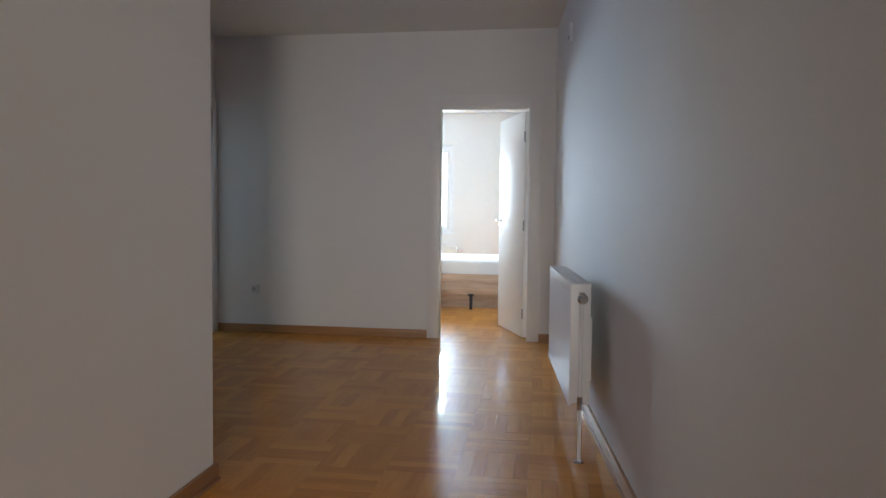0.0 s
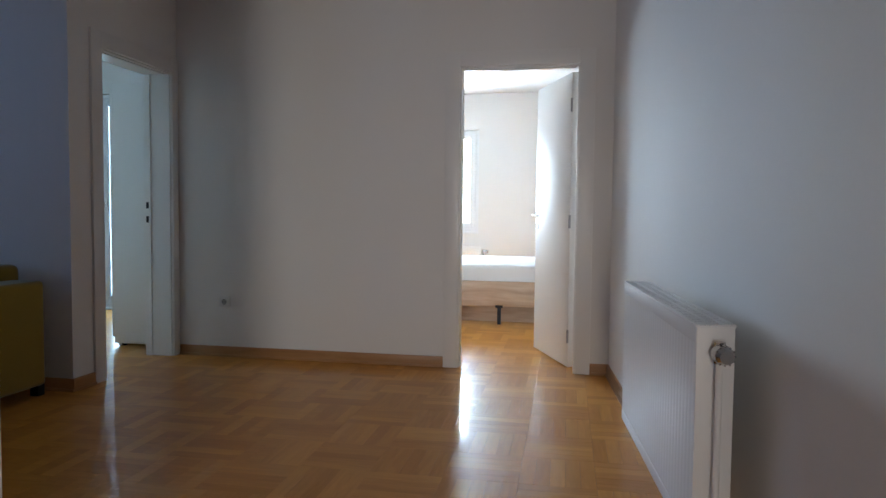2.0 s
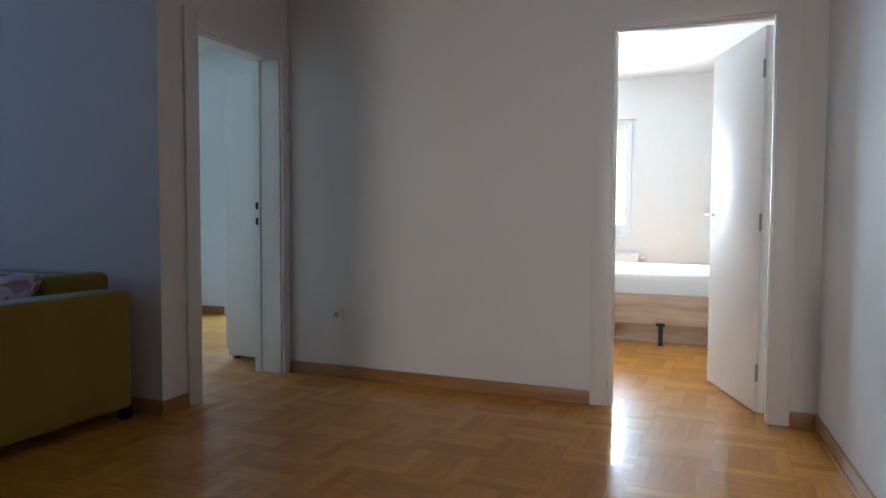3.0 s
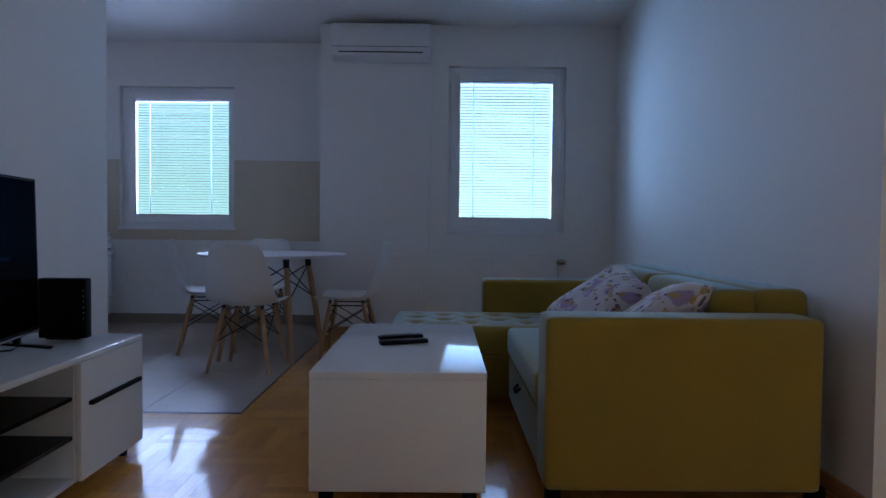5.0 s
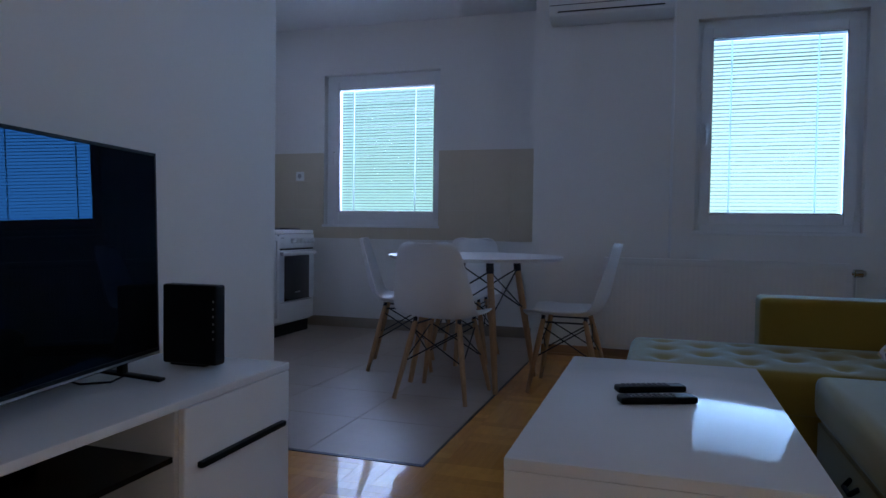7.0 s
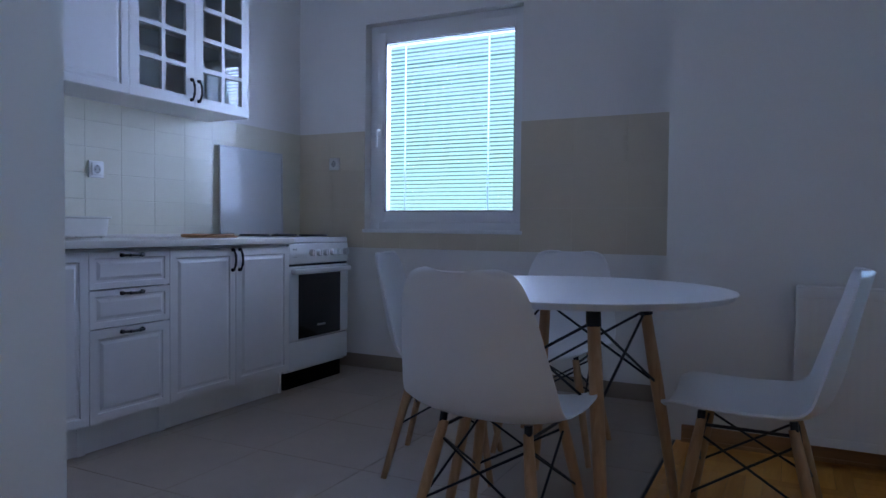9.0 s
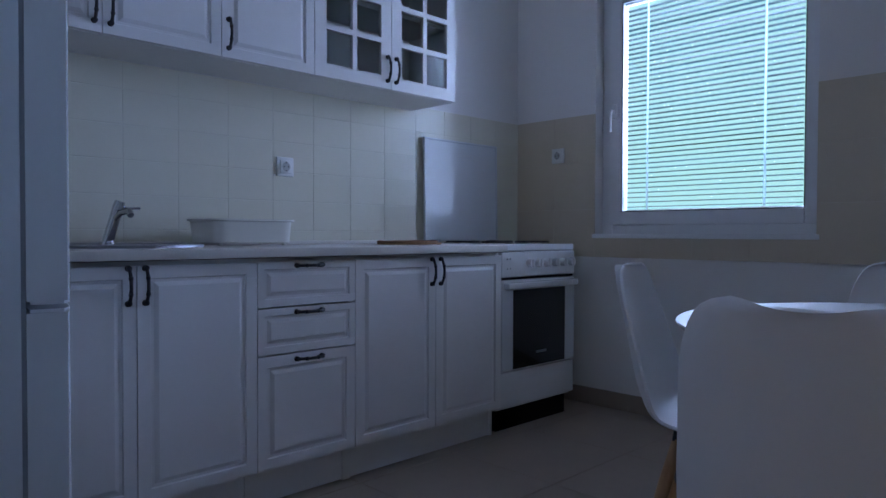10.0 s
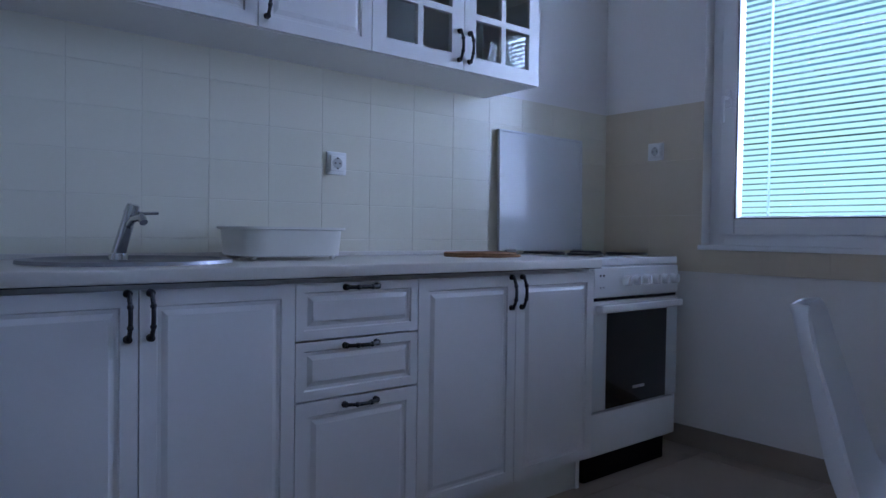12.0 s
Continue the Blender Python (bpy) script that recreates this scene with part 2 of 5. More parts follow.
wall("wall_bedroom_window", (2.35, 10.45), (-2.76, 10.45), -0.25, "white bedroom wall with a window", [(2.35 + 1.05, 2.35 + 2.3, 0.80, 2.185)])
wall("wall_bedroom_front", (0.60, 5.72), (2.35, 5.72), 0.12, "plain white bedroom wall")
wall("wall_second_window", (-2.76, 7.6), (-7.0, 7.6), -0.25, "white bedroom wall with a balcony door", [(1.07, 1.97, 0.02, 2.25)])
wall("wall_second_far", (-7.0, 7.6), (-7.0, 4.7), -0.15, "plain white bedroom wall")

bm = bmesh.new()
box(bm, -7.4, 2.5, -1.9, 10.8, H, H + 0.15)
structure("ceiling", bm, CEIL, "plain white painted ceiling", "ceiling")

# ---- floors ----
TX, TY = -3.86, 2.235   # edge of the tiled kitchen floor
bm = bmesh.new()
box(bm, -7.4, 2.5, -1.9, 10.8, -0.15, -0.014)
structure("floor_slab", bm, SUBFLOOR, "dark floor bed under the parquet and tiles", "floor")
parquet = tagged(new("floor", None), "honey-coloured glossy lacquered oak mosaic parquet floor", "floor", kind="structure")
tiles = tagged(new("floor_kitchen", None), "greige ceramic kitchen floor tiles with thin joints", "floor", kind="structure")

# ---- views outside the windows ----


def sky_view(name, eye, turn, wide, high, strength, colour, skyline):
    """A glowing sheet of bright sky with a darker line of far roofs and trees at its foot."""
    m, n, l, b = nodes_of("outside_view")
    co = n.new("ShaderNodeTexCoord")
    sep = n.new("ShaderNodeSeparateXYZ")
    l.new(co.outputs["Object"], sep.inputs[0])
    nz = n.new("ShaderNodeTexNoise")
    nz.inputs["Scale"].default_value, nz.inputs["Detail"].default_value = 5, 5
    l.new(co.outputs["Object"], nz.inputs["Vector"])
    add = n.new("ShaderNodeMath")
    add.operation = "MULTIPLY_ADD"
    add.inputs[1].default_value = -0.25
    l.new(nz.outputs["Fac"], add.inputs[0])
    l.new(sep.outputs["Z"], add.inputs[2])
    step = n.new("ShaderNodeMapRange")
    step.inputs[1].default_value, step.inputs[2].default_value = skyline - 0.13, skyline - 0.09
    l.new(add.outputs[0], step.inputs[0])
    mix = n.new("ShaderNodeMix")
    mix.data_type = "RGBA"
    mix.inputs[6].default_value, mix.inputs[7].default_value = (0.12, 0.16, 0.17, 1), (*colour, 1)
    l.new(step.outputs[0], mix.inputs[0])
    em = n.new("ShaderNodeEmission")
    em.inputs[1].default_value = strength
    l.new(mix.outputs[2], em.inputs[0])
    l.new(em.outputs[0], n["Material Output"].inputs[0])
    ob = new(name, finish(name, one(-wide / 2, wide / 2, 0, 0.01, -high / 2, high / 2), m, 0))
    ob.matrix_world = pose(*eye, 0, 0, turn)
    return tagged(ob, "bright hazy daylight sky over far roofs and trees", "sky", kind="structure")


sky_view("backdrop_kitchen", (-8.0, 0.71, 1.6), 90, 3.4, 3.2, 0.54, (0.54, 0.96, 1.0), -0.62)
sky_view("backdrop_living", (-7.5, 3.785, 1.6), 90, 3.2, 3.0, 0.74, (0.58, 0.95, 1.0), -0.61)
sky_view("backdrop_bedroom", (-1.7, 11.6, 1.5), 0, 4.5, 3.4, 5.0, (0.9, 0.98, 1.0), -1.0)
sky_view("backdrop_balcony", (-4.28, 8.8, 1.3), 0, 4.0, 3.4, 1.1, (0.8, 0.95, 1.0), -1.3)

# ---- windows ----


def window(name, m, w, h, label, slats=0, tilt=0, handle=True, sill=True, left=0.118, right=0.118):
    """A plastic tilt window. Local x runs along the wall, y outwards, z up from the opening's lower edge."""
    o = tagged(new(name), label, "window", kind="structure")
    o.matrix_world = m
    a, b = 0.062, 0.068    # widths of the fixed frame and of the sash
    al, ar = left - 0.056, right - 0.056
    for x0, x1, z0, z1 in ((0, al, 0, h), (w - ar, w, 0, h), (al, w - ar, 0, a), (al, w - ar, h - a, h)):
        part("frame_bar", one(x0, x1, 0.070, 0.140, z0, z1, bevel=0.004), PVC, o)
    c = a - 0.012
    for x0, x1, z0, z1 in ((left - b, left, c, h - c), (w - right, w - right + b, c, h - c), (left, w - right, c, c + b), (left, w - right, h - c - b, h - c)):
        part("sash_bar", one(x0, x1, 0.053, 0.125, z0, z1, bevel=0.006), PVC, o)
    d = c + b
    bm = bmesh.new()
    for x0, x1, z0, z1 in ((left, left + 0.004, d, h - d), (w - right - 0.004, w - right, d, h - d), (left, w - right, d, d + 0.004), (left, w - right, h - d - 0.004, h - d)):
        box(bm, x0, x1, 0.057, 0.065, z0, z1)
    part("gasket", bm, BLACK, o, "thin dark rubber gasket")
    pane = part("pane", one(left, w - right, 0.072, 0.076, d, h - d), GLASS, o, "clear glass pane", 0)
    pane.visible_shadow = False
    if slats:
        p = (h - 2 * d - 0.045) / slats
        bm = bmesh.new()
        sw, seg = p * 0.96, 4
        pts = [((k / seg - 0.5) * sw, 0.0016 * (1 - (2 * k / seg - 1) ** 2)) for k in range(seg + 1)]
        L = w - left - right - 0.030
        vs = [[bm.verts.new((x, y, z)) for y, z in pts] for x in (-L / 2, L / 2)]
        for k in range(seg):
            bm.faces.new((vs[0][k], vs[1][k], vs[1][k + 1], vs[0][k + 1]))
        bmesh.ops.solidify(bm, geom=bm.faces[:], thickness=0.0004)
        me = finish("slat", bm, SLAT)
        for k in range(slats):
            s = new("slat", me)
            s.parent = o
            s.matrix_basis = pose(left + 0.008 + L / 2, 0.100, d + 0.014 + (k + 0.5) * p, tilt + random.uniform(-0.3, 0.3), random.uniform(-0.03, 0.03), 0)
        part("headrail", one(left, w - right, 0.087, 0.113, h - d - 0.014, h - d, bevel=0.002), PVC, o, "white blind headrail")
        part("bottom_rail", one(left + 0.006, w - right - 0.016, 0.090, 0.110, d + 0.002, d + 0.012, bevel=0.003), PVC, o, "white blind bottom rail")
        for f in (0.15, 0.80):
            x = left + f * (w - left - right)
            part("ladder_tape", one(x - 0.005, x + 0.005, 0.0855, 0.0858, d + 0.012, h - d - 0.014), TAPE, o, "thin translucent ladder tape of the blind", 0)
    if handle:
        c = left - b
        g = part("handle", one(c + 0.017, c + 0.047, 0.041, 0.055, h / 2 - 0.06, h / 2 + 0.02, bevel=0.006), PVC, o, "white window handle")
        bm = bmesh.new()
        bent(bm, [(c + 0.032, 0.045, h / 2 - 0.02), (c + 0.032, 0.011, h / 2 - 0.02), (c + 0.032, 0.005, h / 2 - 0.035), (c + 0.032, 0.005, h / 2 - 0.13)], 0.009)
        part("lever", bm, PVC, g)
    if sill:
        part("window_sill", one(-0.012, w + 0.012, -0.014, 0.071, -0.020, 0.002, bevel=0.004), PVC, o, "narrow white inner sill")
    for z in (0.10, h - 0.10):
        bm = bmesh.new()
        tube(bm, (w - right + b, 0.057, z - 0.035), (w - right + b, 0.057, z + 0.035), 0.009)
        part("hinge", bm, PVC, o, "white plastic hinge cover")
    return o


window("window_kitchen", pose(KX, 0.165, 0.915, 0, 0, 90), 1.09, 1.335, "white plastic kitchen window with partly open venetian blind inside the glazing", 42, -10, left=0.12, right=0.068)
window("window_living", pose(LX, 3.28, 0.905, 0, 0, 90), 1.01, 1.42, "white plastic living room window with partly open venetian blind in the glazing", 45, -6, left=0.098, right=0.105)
# Added unseen door: it only lets the hall's fill light through.
window("unseen_entrance_door", pose(0.65, -1.6, 0.0, 0, 0, 180), 0.8, 2.05, "added white glazed door, never in view, that lets the fill light in", 0)
window("window_bedroom", pose(-2.3, 10.45, 0.80), 1.25, 1.385, "white plastic bedroom window with a sunlit blind", 0)
window("window_balcony", pose(-4.73, 7.6, 0.02), 0.9, 2.23, "white plastic balcony door with full-height glass", 0)

# ---- doors ----


def doorway(name, m, w, h, thick, label, rim=0.085):
    """Casing and lining of a doorway. Local x along the wall, y into the wall, z up."""
    o = tagged(new(name), label, "door frame", kind="structure")
    o.matrix_world = m
    for y0, y1 in ((-0.016, 0.004), (thick - 0.004, thick + 0.016)):
        for x0, x1 in ((-0.085, 0.012), (w - 0.012, w + rim)):
            part("casing", one(x0, x1, y0, y1, 0.002, h + 0.085, bevel=0.004), DOORWHITE, o)
        part("casing", one(0.012, w - 0.012, y0, y1, h - 0.012, h + 0.085, bevel=0.004), DOORWHITE, o)
    for x0, x1 in ((0.0, 0.022), (w - 0.022, w)):
        part("lining", one(x0, x1, 0.004, thick - 0.004, 0.002, h), DOORWHITE, o)
    part("lining", one(0.022, w - 0.022, 0.004, thick - 0.004, h - 0.022, h), DOORWHITE, o)
    part("gasket", one(0.034, w - 0.034, 0.028, 0.032, h - 0.030, h - 0.022), PVC, o)
    return o


def lever(bm, x, y, z, side, reach):
    tube(bm, (x, y, z), (x, y + side * 0.045, z), 0.009)
    bent(bm, [(x, y + side * 0.045, z), (x + reach * 0.03, y + side * 0.05, z), (x + reach * 0.115, y + side * 0.05, z - 0.002)], 0.0085)


def leaf(m, w, h, label):
    """A flush door leaf. Local origin at the hinge, x towards the lock, y the leaf's thickness."""
    o = thing("door_leaf", m, label, "door")
    part("panel", one(0, w, -0.02, 0.02, 0.008, h, bevel=0.002), DOORWHITE, o)
    for z in (0.22, h / 2, h - 0.22):
        bm = bmesh.new()
        tube(bm, (-0.006, 0.024, z - 0.045), (-0.006, 0.024, z + 0.045), 0.008)
        part("hinge", bm, STEEL, o, "small steel hinge")
    for side in (-1, 1):
        bm = bmesh.new()
        v = tube(bm, (w - 0.055, side * 0.02, 1.04), (w - 0.055, side * 0.028, 1.04), 0.026, seg=20)
        lever(bm, w - 0.055, side * 0.02, 1.04, side, -1)
        part("door_handle", bm, CHROME, o, "satin chrome lever handle")
        bm = bmesh.new()
        tube(bm, (w - 0.055, side * 0.02, 0.955), (w - 0.055, side * 0.028, 0.955), 0.024, seg=20)
        part("keyhole_plate", bm, CHROME, o, "round chrome keyhole plate")
    part("lock_plate", one(w - 0.001, w + 0.002, -0.010, 0.010, 0.92, 1.14), STEEL, o, "steel lock face plate")
    return o


doorway("door_frame_bedroom", pose(-0.59, 5.72, 0), 0.805, 2.03, 0.12, "white laminate door frame and casing of the bedroom")
leaf(pose(0.175, 5.885, 0, 0, 0, 111), 0.72, 2.0, "white wood-grained laminate bedroom door standing open")
d2 = doorway("door_frame_second", pose(-2.64, 4.89, 0, 0, 0, 90), 0.765, 2.03, 0.20, "white laminate door frame and casing of the second bedroom", 0.06)
for z in (0.96, 1.06):
    part("strike_plate", one(0.727, 0.733, 0.164, 0.182, z, z + 0.045), BLACKIRON, d2, "small dark strike plate")
part("rebate", one(0.731, 0.743, 0.150, 0.196, 0.002, 2.006), DOORWHITE, d2)

# ---- skirtings ----


def skirting(p, q, tile=False, h=0.075, t=0.016):
    """A skirting board whose face looks to the right of the way from p to q."""
    p, q = Vector((*p, 0)), Vector((*q, 0))
    d = q - p
    bm = bmesh.new()
    box(bm, 0, d.length, -t, 0, 0.001, h, bevel=0 if tile else 0.004)
    if not tile:
        box(bm, 0, d.length, -t - 0.008, -t + 0.001, 0.001, 0.018, bevel=0.003)
    ob = structure("baseboard", bm, TILE_SKIRT if tile else SKIRT, "brown ceramic tile skirting" if tile else "stained oak skirting board with a small bead", "skirting")
    ob.matrix_world = Matrix.Translation(p) @ Matrix.Rotation(math.atan2(d.y, d.x), 4, "Z")


def along(y):
    return 0.657 + (2.476 - y) * 0.0724


skirting((-2.62, 5.72), (-0.675, 5.72))
skirting((0.30, 5.72), (along(5.72), 5.72))
skirting((along(5.70), 5.70), (along(-1.5), -1.5))
skirting((-2.64, 4.63), (-2.64, 4.803))
skirting((LX + 0.02, 4.715), (-2.62, 4.63))
skirting((LX, 2.26), (LX, 4.70))
skirting((-0.985, -1.5), (-0.985, 2.376))
skirting((-0.985, 2.36), (-1.135, 2.36))
skirting((-1.135, 1.51), (-4.0, 1.51))
for p, q in (((-2.62, 10.45), (2.2, 10.45)), ((-6.98, 7.6), (-4.78, 7.6)), ((-3.78, 7.6), (-2.78, 7.6)), ((-7.0, 4.76), (-7.0, 7.6))):
    skirting(p, q)
skirting((KX, KY + 0.02), (KX, 2.18), True, 0.09, 0.009)
skirting((KX, 2.18), (LX, 2.18), True, 0.09, 0.009)

# ---- radiators ----


def radiator(m, length, low, high, label, valve_end=1):
    """A steel panel radiator. Local x along it, y towards the wall (front at 0), z up."""
    o = thing("radiator", m, label, "radiator")
    h = high - low
    bm = bmesh.new()
    n = int(length / 0.0333)
    step = length / n
    prof = []
    for k in range(n):
        x = k * step
        prof += [(x, 0.0005), (x + step * 0.30, 0.0005), (x + step * 0.42, 0.0), (x + step * 0.88, 0.0)]
    prof.append((length, 0.0005))
    lo = [bm.verts.new((x, y, low + 0.035)) for x, y in prof]
    hi = [bm.verts.new((x, y, high - 0.045)) for x, y in prof]
    for k in range(len(prof) - 1):
        bm.faces.new((lo[k], lo[k + 1], hi[k + 1], hi[k]))
    part("front_panel", bm, RADWHITE, o, smooth=20)
    bm = bmesh.new()
    box(bm, 0, length, -0.002, 0.012, low, low + 0.036, bevel=0.004)
    box(bm, 0, length, -0.002, 0.012, high - 0.046, high - 0.004, bevel=0.004)
    box(bm, 0, length, 0.006, 0.016, low + 0.03, high - 0.04)
    part("panel_edges", bm, RADWHITE, o)
    part("rear_panel", one(0, length, 0.072, 0.088, low, high - 0.01, bevel=0.004), RADWHITE, o)
    bm = bmesh.new()
    for k in range(int(length / 0.05)):
        box(bm, 0.02 + k * 0.05, 0.022 + k * 0.05, 0.016, 0.072, low + 0.03, high - 0.02)
    tagged(part("fins", bm, RADWHITE, o, "thin steel convector fins"), kind="stuff")
    bm = bmesh.new()
    for k in range(int(length / 0.028)):
        box(bm, 0.012 + k * 0.028, 0.030 + k * 0.028, 0.004, 0.086, high - 0.006, high - 0.001)
    for y in (-0.003, 0.030, 0.058, 0.082):
        box(bm, 0, length, y, y + 0.010, high - 0.008, high, bevel=0.002)
    tagged(part("top_grille", bm, RADWHITE, o, "white slotted top grille"), kind="stuff")
    for x0, x1 in ((-0.004, 0.002), (length - 0.002, length + 0.004)):
        part("side_cover", one(x0, x1, 0.0, 0.088, low + 0.01, high - 0.004, bevel=0.002), RADWHITE, o)
    x = length + 0.004 if valve_end > 0 else -0.004
    s = valve_end
    bm = bmesh.new()
    tube(bm, (x, 0.045, high - 0.06), (x + s * 0.035, 0.045, high - 0.06), 0.011)
    tube(bm, (x + s * 0.030, 0.045, high - 0.085), (x + s * 0.030, 0.045, high - 0.035), 0.013)
    part("valve", bm, CHROME, o, "chrome radiator valve")
    bm = bmesh.new()
    z = high - 0.06
    tube(bm, (x + s * 0.030, 0.045, z), (x + s * 0.070, 0.045, z), 0.020, 0.022, 16)
    tube(bm, (x + s * 0.070, 0.045, z), (x + s * 0.088, 0.045, z), 0.022, 0.016, 16)
    for k in range(12):
        a = k * math.pi / 6
        tube(bm, (x + s * 0.036, 0.045 + 0.020 * math.cos(a), z + 0.020 * math.sin(a)), (x + s * 0.072, 0.045 + 0.022 * math.cos(a), z + 0.022 * math.sin(a)), 0.0025, seg=6)
    part("thermostat_head", bm, CHROME, o, "ribbed chrome thermostat head")
    bm = bmesh.new()
    tube(bm, (x + s * 0.030, 0.045, high - 0.07), (x + s * 0.030, 0.045, 0.0), 0.0085)
    part("riser_pipe", bm, RADWHITE, o, "white painted pipe to the floor")
    bm = bmesh.new()
    tube(bm, (x + s * 0.030, 0.045, 0.001), (x + s * 0.030, 0.045, 0.008), 0.022, 0.018, 16)
    part("collar", bm, CHROME, o, "chrome pipe collar on the floor")
    bm = bmesh.new()
    tube(bm, (x, 0.045, low + 0.03), (x + s * 0.035, 0.045, low + 0.03), 0.011)
    tube(bm, (x + s * 0.030, 0.045, low - 0.01), (x + s * 0.030, 0.045, low + 0.05), 0.014, 0.012)
    part("lower_valve", bm, CHROME, o, "chrome lower valve")
    for f in (0.15, 0.85):
        bm = one(length * f - 0.012, length * f + 0.012, 0.086, 0.118, low + 0.08, high - 0.17)
        part("bracket", bm, RADWHITE, o)
    return o


ang = math.degrees(math.atan2(-1.0, 0.0724))
radiator(pose(along(3.93) - 0.186, 3.93, 0, 0, 0, ang), 1.07, 0.245, 0.79, "white steel panel radiator with ribbed front on the hall wall")
radiator(pose(LX + 0.125, 2.70, 0, 0, 0, 90), 1.50, 0.09, 0.715, "white steel panel radiator with ribbed front under the window")

# ---- sockets and small fixtures on the walls ----


def socket(m, label="white recessed wall socket with a square plate"):
    """A round-inset socket; local y towards the wall."""
    o = thing("wall_socket", m, label, "socket")
    bm = bmesh.new()
    box(bm, -0.041, 0.041, -0.010, 0.0, -0.041, 0.041, bevel=0.004)
    part("plate", bm, SOCKET, o)
    bm = bmesh.new()
    box(bm, -0.028, 0.028, -0.016, -0.010, -0.028, 0.028, bevel=0.003)
    part("insert", bm, SOCKET, o)
    # Flat grey disc: the well's shade is put into its colour.
    bm = bmesh.new()
    tube(bm, (0, -0.0165, 0), (0, -0.0158, 0), 0.0195, seg=20)
    part("well", bm, surface("socket_shade", (0.45, 0.45, 0.44), 0.5), o, "flat grey disc coloured like the shaded socket well")
    bm = bmesh.new()
    for x in (-0.0095, 0.0095):
        tube(bm, (x, -0.0172, 0), (x, -0.0160, 0), 0.0028, seg=8)
    for z in (-0.018, 0.018):
        box(bm, -0.003, 0.003, -0.0185, -0.0155, z - 0.002, z + 0.002)
    tagged(part("contacts", bm, BLACK, o, "dark contact holes and clips"), kind="stuff")
    return o


socket(pose(-2.272, 5.72, 0.397))
socket(pose(-5.425, KY + 0.008, 1.198, 0, 0, 180))
socket(pose(KX + 0.009, -0.068, 1.350, 0, 0, 90))
o = thing("wall_thermostat", pose(along(4.67), 4.67, 2.35, 0, 0, ang), "small white plastic box high on the hall wall", "wall box")
part("cover", one(-0.05, 0.05, -0.022, 0, -0.065, 0.065, bevel=0.006), SOCKET, o)
part("slot", one(-0.03, 0.03, -0.0235, -0.0215, -0.045, -0.02), surface("grey_slot", (0.3, 0.3, 0.3), 0.5), o)

# ---- more materials ----
LACQUER = surface("white_gloss_lacquer", (0.78, 0.77, 0.76), 0.07, grain=12, depth=0.003, vary=0.02, uneven=0.02)
LACQUER.node_tree.nodes["Principled BSDF"].inputs["Specular IOR Level"].default_value = 0.07
MATTWHITE = surface("white_board", (0.76, 0.755, 0.74), 0.35, grain=40, vary=0.03)
FOIL = surface("kitchen_front_foil", (0.76, 0.745, 0.74), 0.38, grain=30, vary=0.03)
WORKTOP = surface("worktop_laminate", (0.66, 0.62, 0.57), 0.35, grain=120, depth=0.02, vary=0.12)
SHELL = surface("chair_polypropylene", (0.78, 0.78, 0.79), 0.38, grain=120, depth=0.01, vary=0.02)
BEECH = wood("beech", (0.52, 0.32, 0.17), (0.38, 0.20, 0.09), "Z", 10, 0.45)


def coated_screen(name):
    """A black panel under an anti-glare coat that mirrors weakly and bluish."""
    m, n, l, b = nodes_of(name)
    b.inputs["Base Color"].default_value, b.inputs["Roughness"].default_value = (0.003, 0.003, 0.004, 1), 0.6
    b.inputs["Specular IOR Level"].default_value = 0.0
    gloss = n.new("ShaderNodeBsdfGlossy")
    gloss.inputs["Color"].default_value, gloss.inputs["Roughness"].default_value = (0.0045, 0.016, 0.03, 1), 0.01
    add = n.new("ShaderNodeAddShader")
    l.new(b.outputs[0], add.inputs[0])
    l.new(gloss.outputs[0], add.inputs[1])
    l.new(add.outputs[0], n["Material Output"].inputs[0])
    return m


SCREEN = coated_screen("tv_screen")
SMOKE = surface("black_gloss_board", (0.004, 0.004, 0.005), 0.2, grain=30, vary=0.2, uneven=0.04)
SMOKE.node_tree.nodes["Principled BSDF"].inputs["Specular IOR Level"].default_value = 0.12
ENAMEL = surface("cooker_enamel", (0.80, 0.80, 0.80), 0.18, grain=20, vary=0.02, coat=0.4)
FRIDGE = surface("fridge_white", (0.72, 0.74, 0.76), 0.20, uneven=0.05, grain=60, depth=0.01, vary=0.03)
LIDGLASS = surface("lid_white_glass", (0.68, 0.70, 0.71), 0.06, grain=6, depth=0.002, vary=0.02, uneven=0.02)
LIDGLASS.node_tree.nodes["Principled BSDF"].inputs["Specular IOR Level"].default_value = 0.14
OVENGLASS = surface("oven_glass", (0.006, 0.006, 0.007), 0.05, grain=5, vary=0.1)
HOTPLATE = surface("cast_iron_plate", (0.03, 0.028, 0.027), 0.55, 0.4, grain=50, vary=0.3)
MATTRESS = surface("mattress_fabric", (0.80, 0.80, 0.80), 0.9, grain=140, depth=0.08, vary=0.05)
BEDWOOD = wood("bed_board", (0.62, 0.46, 0.34), (0.36, 0.24, 0.16), "X", 3, 0.5)
SHEET = surface("blue_sheet", (0.50, 0.60, 0.74), 0.9, grain=140, depth=0.08, vary=0.06)
BLUEGREY = surface("bed_base_fabric", (0.15, 0.17, 0.26), 0.9, grain=160, depth=0.08, vary=0.08)
WICKER = wood("wicker", (0.42, 0.22, 0.10), (0.22, 0.10, 0.04), "X", 30, 0.6)
CLEARPLASTIC = surface("milky_plastic", (0.80, 0.78, 0.71), 0.37, grain=20, vary=0.03)
CLEARPLASTIC.node_tree.nodes["Principled BSDF"].inputs["Alpha"].default_value = 0.85


